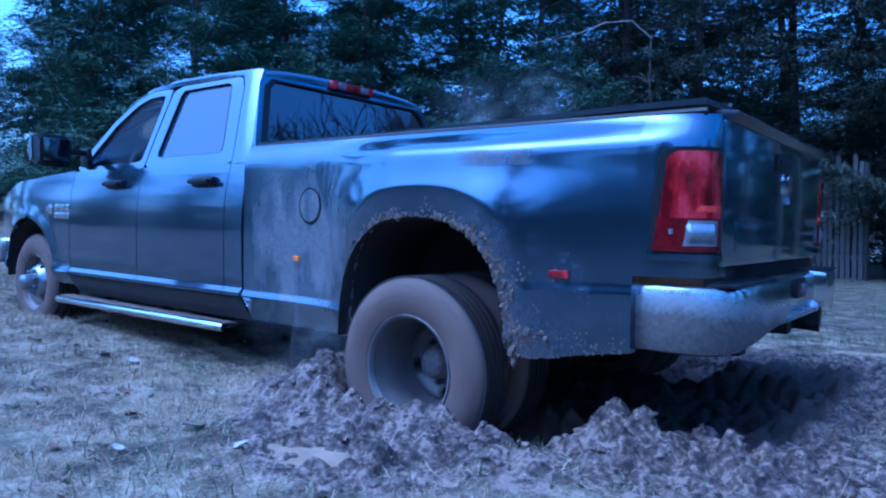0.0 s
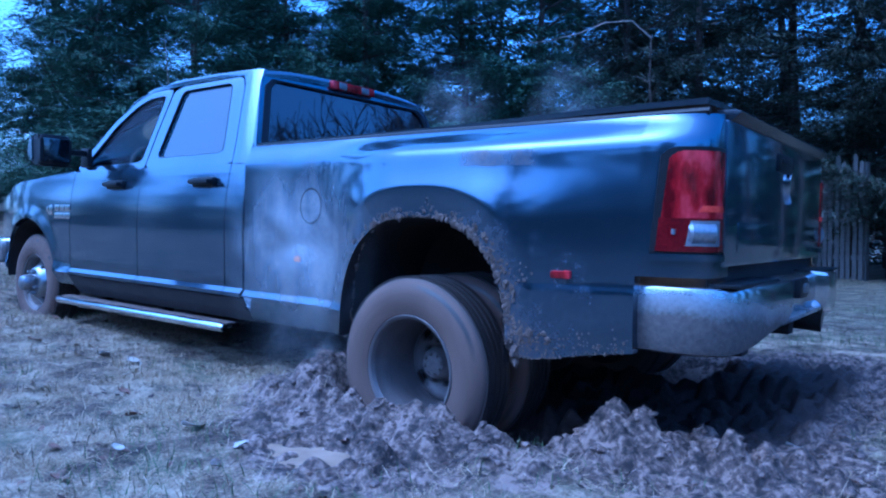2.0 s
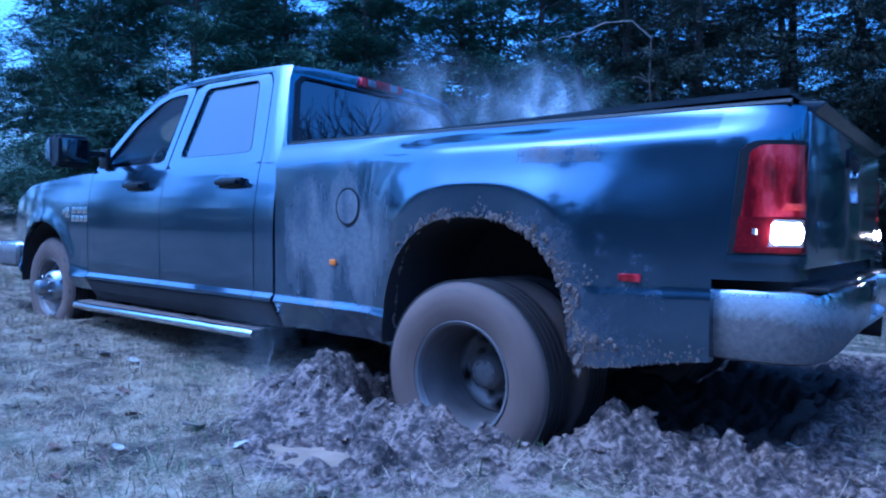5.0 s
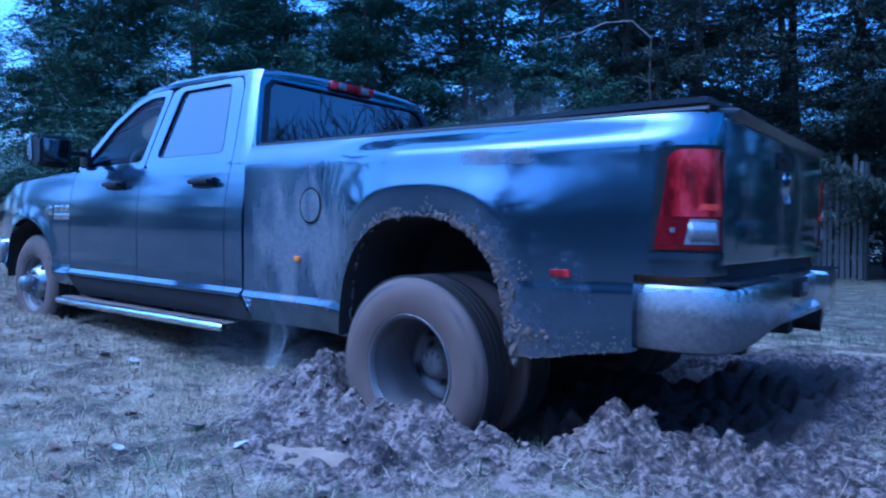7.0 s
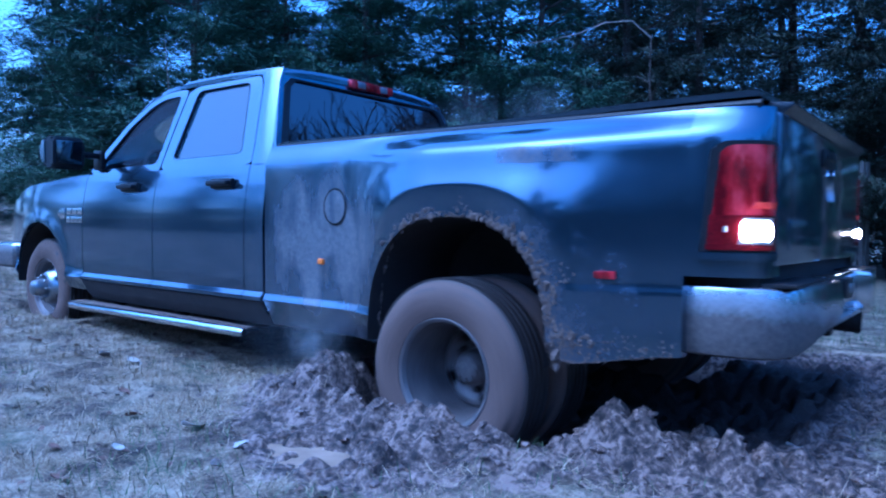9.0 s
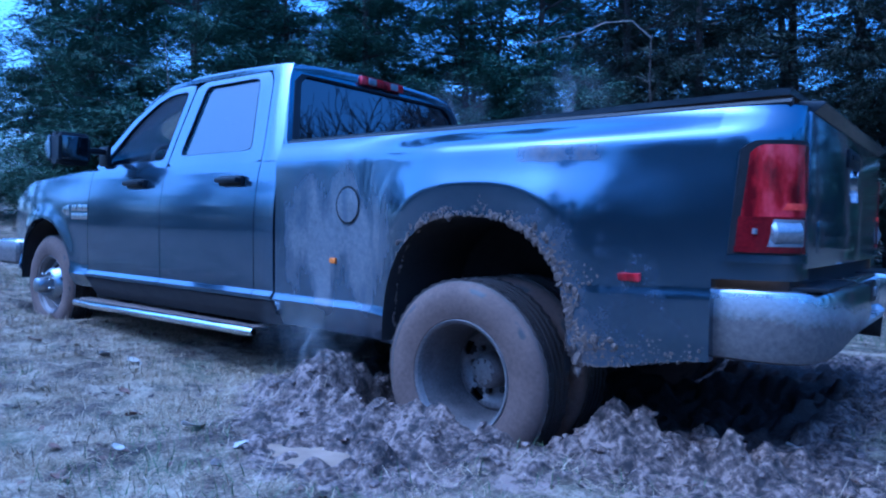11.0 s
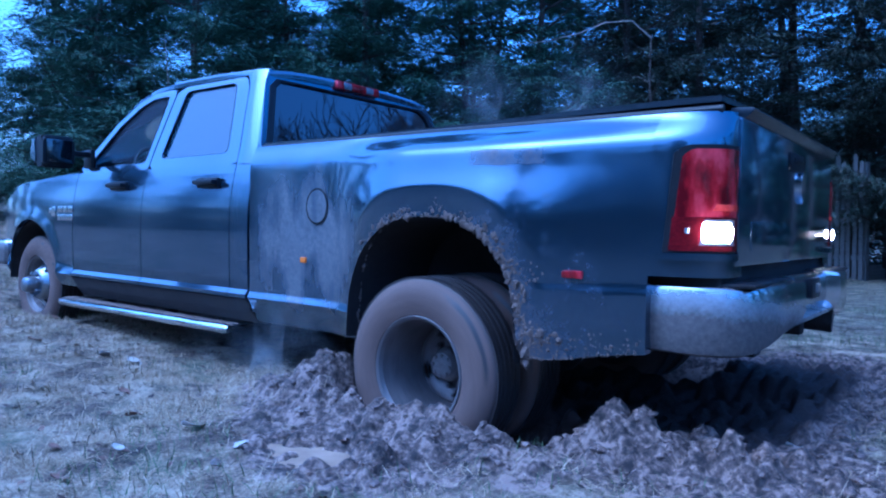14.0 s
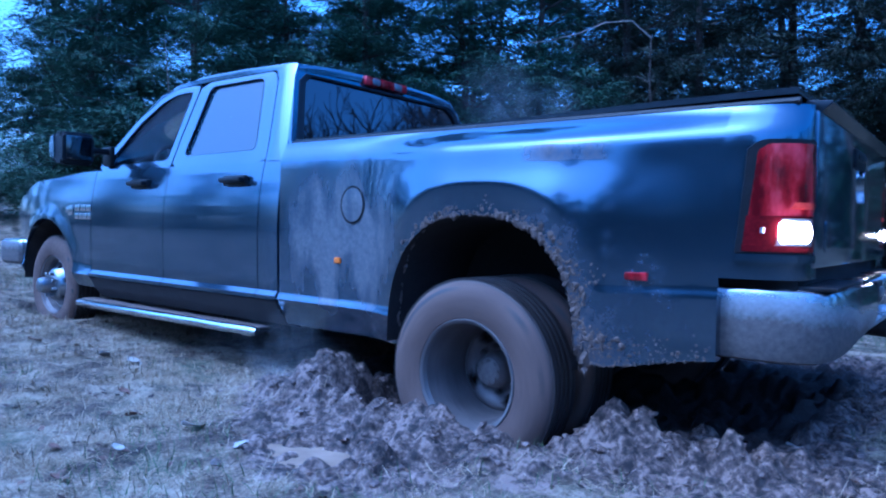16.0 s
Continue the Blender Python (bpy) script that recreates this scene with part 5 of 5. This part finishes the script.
for x, y, turn, size in ((-2.7, -6.4, 140, 0.85), (-6.9, -5.4, 250, 0.95), (-3.6, -11.2, 60, 1.1), (-6.6, -9.8, 310, 1.1), (-1.9, -9.0, 200, 1.0)):
    m = pose(x, y, 0, 0, 0, turn) @ Matrix.Scale(size, 4)
    copy_thing(bare, m).matrix_basis = m

# ---- board fence beyond the truck ----
BOARD = grainy("weathered_fence_board", (0.06, 0.055, 0.05), (0.17, 0.158, 0.145), 0.85, 3, bump=0.4, dist=0.006, fine=60)
fence = thing("board_fence", "tall weathered upright-board fence below the trees", "fence", pose(0.0, -11.4, 0, 0, 0, -22))
rb = random.Random(4)
pm = [finish(prism([(-0.04, 0), (0.04, 0), (0.04, 2.16 + dz), (0.018, 2.21 + dz), (-0.018, 2.21 + dz), (-0.04, 2.16 + dz)], -0.011, 0.011, 0.003), BOARD) for dz in (0, 0.14, -0.10)]
for i in range(34):
    b = new("board", pm[i % 3])
    b.parent = fence
    b.matrix_basis = pose(0.02 + 0.112 * i, rb.uniform(-0.008, 0.008), -0.03 + rb.uniform(-0.02, 0.02), 0, rb.uniform(-0.8, 0.8), 0)
for z in (0.4, 1.1, 1.85):
    part("rail", box(-0.05, 3.8, -0.06, -0.015, z - 0.045, z + 0.045, 0.006), BOARD, fence)
for x in (0.0, 1.85, 3.7):
    part("post", box(x - 0.05, x + 0.05, -0.16, -0.06, -0.2, 2.15, 0.008), BOARD, fence)


# ---- a bare sapling in front of the cedars ----
PALE = grainy("pale_bare_bark", (0.12, 0.10, 0.09), (0.26, 0.23, 0.20), 0.85, 12)
sap = thing("bare_sapling", "leafless sapling with one long arching pale branch", "tree", pose(2.6, -7.9, 0))
part("trunk", tube([(0, 0, -0.1), (0.02, 0, 1.2), (-0.03, 0.02, 2.4), (0.02, 0, 3.4), (0.0, 0.0, 4.1)], [0.028, 0.022, 0.016, 0.013, 0.011], 8), BARK, sap)
part("branch", tube([(0.0, 0, 4.05), (0.25, 0.2, 4.33), (0.6, 0.47, 4.30), (0.95, 0.74, 4.12), (1.35, 1.05, 4.0), (1.8, 1.4, 3.93)], [0.014, 0.013, 0.011, 0.009, 0.006, 0.003], 6), PALE, sap)
for i, (z, a, L) in enumerate(((1.9, 0.4, 0.9), (2.2, 2.8, 0.8), (2.5, 4.2, 1.0), (3.0, 2.2, 0.8), (3.3, 5.6, 0.9), (3.7, 1.2, 0.7), (1.5, 3.4, 0.8))):
    d = Vector((math.cos(a), math.sin(a), 0.35)) * L
    part("twig", tube([Vector((0, 0, z)), Vector((0, 0, z)) + d * 0.5 + Vector((0, 0, 0.06)), Vector((0, 0, z)) + d], [0.009, 0.006, 0.002], 5), BARK, sap)
stem = thing("young_tree", "thin straight leafless young tree before the cedars", "tree", pose(9.12, -3.16, 0.42))
part("trunk", tube([(0, 0, -0.1), (0.02, 0.01, 1.5), (0.0, 0.0, 2.6), (0.07, 0.05, 3.7)], [0.014, 0.012, 0.009, 0.004], 6), PALE, stem)


# ---- steam and exhaust haze: thin curled wisps that fray out towards their rims ----
def wisp_mat(name, thick):
    k = Mat(name, (0.8, 0.8, 0.8), 1.0)
    tr, mx, df = k.n.new("ShaderNodeBsdfTransparent"), k.n.new("ShaderNodeMixShader"), k.n.new("ShaderNodeBsdfDiffuse")
    tl, ad = k.n.new("ShaderNodeBsdfTranslucent"), k.n.new("ShaderNodeAddShader")
    for q in (df, tl):
        q.inputs[0].default_value = (0.8, 0.8, 0.8, 1)
    ln = k.n.new("ShaderNodeVectorMath")
    ln.operation = 'LENGTH'
    k.l.new(k.coords(), ln.inputs[0])
    fall = k.math('MAXIMUM', k.math('SUBTRACT', 1.0, k.math('MULTIPLY', ln.outputs["Value"], 2.2)), 0.0)
    fall = k.math('POWER', fall, 1.3)
    curl = k.ramp(k.noise(4.2, 5, 0.6), ((0.36, (0, 0, 0)), (0.66, (1, 1, 1))))
    k.l.new(k.math('MULTIPLY', k.math('MULTIPLY', fall, curl), thick), mx.inputs[0])
    k.l.new(df.outputs[0], ad.inputs[0]), k.l.new(tl.outputs[0], ad.inputs[1])
    k.l.new(tr.outputs[0], mx.inputs[1]), k.l.new(ad.outputs[0], mx.inputs[2])
    k.l.new(mx.outputs[0], k.n["Material Output"].inputs[0])
    return k.m


STEAM, HAZE = wisp_mat("rising_steam", 0.28), wisp_mat("thin_exhaust_haze", 0.085)


def wisp(j, material, label):
    """Two curled sheets of vapour, crossing one another."""
    bms = []
    for n, turn in enumerate((-20, 55)):
        rows = []
        for a in range(15):
            u = (a / 14 - 0.5) * 0.9
            row = []
            for b in range(15):
                v = (b / 14 - 0.5) * 0.9
                w = 0.16 * noise.noise(Vector((u * 3, v * 3, j * 4 + n * 9))) - 0.25 * (u * u + v * v)
                c, d = math.cos(radians(turn)), math.sin(radians(turn))
                row.append((u * c - w * d, u * d + w * c, v))
            rows.append(row)
        bms.append(sheet(rows))
    ob = new("smoke_puff", finish(join(*bms), material, 180))
    return tagged(ob, label, "smoke", "vapour", "stuff")


RISERS = [(wisp(j, STEAM, "pale steam rising beside the truck bed"), t0, dx) for j, (t0, dx) in enumerate(((1.45, 0.0), (1.9, 0.22), (2.35, 0.02), (2.85, 0.16)))]
PUFFS = [(wisp(9 + j, HAZE, "faint bluish exhaust haze drifting beside the truck"), x, y, z, j) for j, (x, y, z) in enumerate(((1.3, -1.1, 1.72), (0.7, -1.4, 1.68), (0.85, 1.1, 0.22)))]

TRUCK_ROWS = (
    (0.00, -0.000, 0.000, 0.002, -0.05, -0.03, 0.05), (0.50, -0.000, 0.000, 0.002, -0.05, -0.03, 0.05), (1.00, -0.001, 0.001, 0.001, -0.06, 0.00, 0.06), (1.50, -0.009, 0.001, 0.001, -0.06, 0.00, 0.06),
    (2.00, -0.009, 0.001, 0.001, -0.06, 0.00, 0.06), (2.50, -0.014, -0.000, 0.003, -0.12, 0.06, -0.00), (3.00, -0.044, 0.000, -0.003, -0.01, 0.02, 0.02), (3.50, -0.056, 0.002, -0.000, -0.04, 0.14, -0.02),
    (3.60, -0.078, 0.000, -0.000, -0.01, 0.15, -0.00), (3.70, -0.102, 0.000, -0.000, -0.00, 0.16, -0.00), (3.80, -0.140, 0.000, -0.000, 0.00, 0.17, -0.00), (3.90, -0.183, -0.000, -0.000, 0.02, 0.18, -0.01),
    (4.00, -0.226, -0.003, 0.000, 0.10, 0.20, -0.07), (4.10, -0.286, -0.000, 0.002, 0.08, 0.17, -0.02), (4.20, -0.337, -0.003, 0.005, 0.28, 0.14, -0.18), (4.30, -0.370, 0.000, 0.016, 0.15, 0.12, 0.00),
    (4.40, -0.386, 0.000, 0.025, 0.12, 0.10, 0.00), (4.55, -0.372, 0.000, 0.024, 0.05, 0.14, 0.00), (4.75, -0.305, 0.000, 0.002, 0.05, 0.28, 0.00), (5.00, -0.280, 0.000, -0.006, 0.05, 0.30, 0.00),
    (5.40, -0.297, 0.000, -0.003, 0.15, 0.15, 0.00), (5.80, -0.285, 0.000, -0.002, 0.15, 0.12, 0.00), (6.05, -0.230, 0.000, -0.003, 0.12, 0.15, 0.00), (6.30, -0.120, 0.000, -0.004, 0.11, 0.21, -0.07),
    (6.50, -0.008, 0.005, 0.003, -0.10, 0.23, 0.07), (6.60, 0.038, 0.000, 0.021, -0.02, 0.21, 0.01), (6.70, 0.060, 0.000, 0.037, -0.00, 0.19, 0.00), (6.80, 0.055, 0.000, 0.033, -0.00, 0.17, 0.00),
    (6.90, 0.030, 0.000, 0.018, 0.00, 0.15, 0.00), (7.00, -0.009, 0.004, 0.003, 0.02, 0.12, 0.06), (7.50, -0.048, -0.001, -0.002, 0.02, 0.16, 0.05), (7.60, -0.028, -0.000, 0.000, 0.01, 0.18, 0.00),
    (7.80, 0.002, 0.000, 0.007, 0.00, 0.23, 0.00), (8.00, -0.019, 0.002, -0.001, 0.00, 0.29, 0.06), (8.20, -0.048, 0.000, -0.003, 0.00, 0.29, 0.00), (8.40, -0.082, 0.000, -0.004, 0.01, 0.28, -0.00),
    (8.50, -0.102, 0.002, -0.005, 0.04, 0.28, -0.02), (8.60, -0.095, 0.000, -0.004, 0.01, 0.31, -0.00), (8.80, -0.124, 0.000, -0.002, -0.00, 0.41, -0.00), (8.90, -0.148, -0.000, -0.001, -0.01, 0.43, -0.01),
    (9.00, -0.192, -0.003, -0.000, -0.05, 0.46, -0.08), (9.10, -0.223, -0.000, 0.000, -0.00, 0.42, -0.01), (9.20, -0.273, -0.010, 0.000, 0.03, 0.38, -0.06), (9.30, -0.318, 0.000, 0.003, 0.05, 0.30, 0.00),
    (9.40, -0.356, 0.000, 0.013, 0.05, 0.20, 0.00), (9.50, -0.378, 0.000, 0.024, 0.05, 0.12, 0.00), (9.65, -0.372, 0.000, 0.024, 0.05, 0.14, 0.00), (9.90, -0.300, 0.000, 0.000, 0.05, 0.28, 0.00),
    (10.20, -0.278, 0.000, -0.006, 0.05, 0.28, 0.00), (10.60, -0.296, 0.000, -0.003, 0.05, 0.14, 0.00), (10.90, -0.288, 0.000, -0.002, 0.05, 0.10, 0.00), (11.10, -0.262, 0.000, -0.001, 0.05, 0.08, 0.00),
    (11.30, -0.225, -0.005, -0.001, 0.05, 0.06, -0.03), (11.40, -0.194, -0.000, -0.002, 0.04, 0.03, -0.00), (11.50, -0.167, 0.003, -0.003, 0.13, -0.00, -0.04), (11.60, -0.124, 0.000, -0.001, 0.03, 0.06, -0.00),
    (11.70, -0.068, 0.000, 0.002, 0.00, 0.12, -0.00), (11.80, -0.012, 0.000, 0.004, -0.01, 0.19, 0.00), (11.90, 0.037, 0.000, 0.029, -0.03, 0.25, 0.01), (12.00, 0.073, 0.008, 0.036, -0.15, 0.31, 0.14),
    (12.10, 0.066, 0.000, 0.038, -0.03, 0.29, 0.01), (12.20, 0.056, 0.000, 0.026, -0.01, 0.26, 0.00), (12.40, -0.002, 0.000, -0.003, -0.03, 0.15, 0.00), (12.50, -0.029, 0.004, -0.006, -0.12, 0.12, 0.06),
    (13.00, -0.002, 0.006, 0.003, -0.12, 0.04, 0.05), (13.50, -0.020, 0.004, 0.002, -0.18, 0.13, 0.02), (14.00, -0.060, 0.003, 0.000, -0.02, 0.18, 0.03), (14.20, -0.090, 0.000, -0.008, -0.00, 0.25, 0.00),
    (14.40, -0.146, 0.000, -0.007, 0.00, 0.32, -0.00), (14.50, -0.181, 0.000, 0.003, 0.01, 0.33, -0.04), (14.60, -0.224, 0.000, -0.003, 0.00, 0.30, -0.00), (14.80, -0.320, 0.000, 0.003, 0.01, 0.16, -0.00),
    (14.90, -0.360, -0.000, 0.016, 0.04, 0.12, -0.00), (15.00, -0.381, -0.012, 0.027, 0.20, 0.08, -0.06), (15.10, -0.384, -0.000, 0.025, 0.04, 0.12, -0.00), (15.20, -0.368, -0.000, 0.023, 0.01, 0.15, -0.00),
    (15.30, -0.342, -0.000, 0.012, 0.00, 0.18, -0.00), (15.50, -0.284, -0.008, -0.003, 0.01, 0.30, -0.05), (15.60, -0.265, -0.000, -0.008, 0.01, 0.29, -0.00), (16.00, -0.299, -0.008, -0.002, 0.21, 0.12, -0.06),
)


def motions():
    """The truck rocks in its ruts, its wheels spin, its reversing bulbs turn on and off."""
    walk(truck, [(t, pose(x, y, -0.20 + z, roll, -1.5 + pitch, yaw)) for t, x, y, z, roll, pitch, yaw in TRUCK_ROWS])
    # spin of the driven wheels, turns a second: forwards in gear, backwards in reverse
    speed = ((0.0, 1.9), (1.2, 1.9), (1.5, 0.8), (2.0, 1.7), (2.6, 0.6), (3.0, -0.7), (3.6, -1.2), (4.2, -2.1), (5.4, -1.8), (5.9, 0.5), (6.3, 1.8), (7.4, 2.1), (7.9, 0.6), (8.2, -1.0), (8.8, -1.6), (9.2, -2.1),
             (10.6, -1.7), (11.0, 0.5), (11.4, 1.6), (12.2, 2.1), (13.0, 1.9), (13.4, 0.5), (13.7, -1.0), (14.4, -1.8), (15.0, -2.2), (15.6, -1.9), (16.0, -1.5))
    angle, turns = 12.0, []
    for i in range(161):
        turns.append((i / 10, angle))
        angle += 36.0 * lerp_table(speed, i / 10)
    wheels = [o for o in truck.children if o.name.startswith("twin_rear_wheel")]
    for w in wheels:
        home = w.matrix_basis.translation.copy()
        walk(w, [(t, Matrix.Translation(home) @ Matrix.Rotation(radians(a), 4, 'Y')) for t, a in turns])
    for w in [o for o in truck.children if o.name.startswith("front_wheel")]:
        home = w.matrix_basis.translation.copy()
        walk(w, [(r[0], Matrix.Translation(home) @ Matrix.Rotation(r[1] / 0.40, 4, 'Y')) for r in TRUCK_ROWS])
    for ob, x, y, z, j in PUFFS:
        walk(ob, [(t, pose(x + 0.22 * math.sin(0.7 * t + 2 * j), y, z + 0.12 * math.sin(0.55 * t + j), 0, 0, 12 * t)) for t in range(17)])
    # a burst of steam: out from under the body, up along the bed, over the cover and away behind it
    for ob, t0, dx in RISERS:
        way = ((0.0, 0.9, 0.2, 0.45), (t0, 0.95, 0.45, 0.45), (t0 + 0.35, 1.1, 1.22, 0.62), (t0 + 0.8, 1.08, 1.24, 1.0), (t0 + 1.3, 1.05, 1.12, 1.30), (t0 + 1.7, 0.98, 0.8, 1.46), (t0 + 2.2, 0.9, 0.2, 1.54),
               (t0 + 3.0, 0.7, -0.8, 1.66), (t0 + 4.2, 1.7, -2.4, 1.7), (t0 + 5.6, 4.4, -6.4, 1.8), (t0 + 7.5, 8.2, -12.0, 2.0), (16.0, 8.6, -12.6, 2.2))
        walk(ob, [(t, pose(x + dx - 0.42, y, z - 0.05, 0, 0, 25 + 14 * (t - t0))) for t, x, y, z in way])
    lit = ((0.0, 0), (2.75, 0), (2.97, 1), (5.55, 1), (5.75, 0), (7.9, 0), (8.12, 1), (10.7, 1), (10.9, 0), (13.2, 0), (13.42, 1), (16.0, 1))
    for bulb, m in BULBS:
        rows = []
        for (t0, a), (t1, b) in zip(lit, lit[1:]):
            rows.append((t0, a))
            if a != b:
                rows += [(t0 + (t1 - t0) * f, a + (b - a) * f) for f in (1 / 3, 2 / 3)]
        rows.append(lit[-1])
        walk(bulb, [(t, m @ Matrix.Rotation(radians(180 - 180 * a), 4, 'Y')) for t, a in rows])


motions()
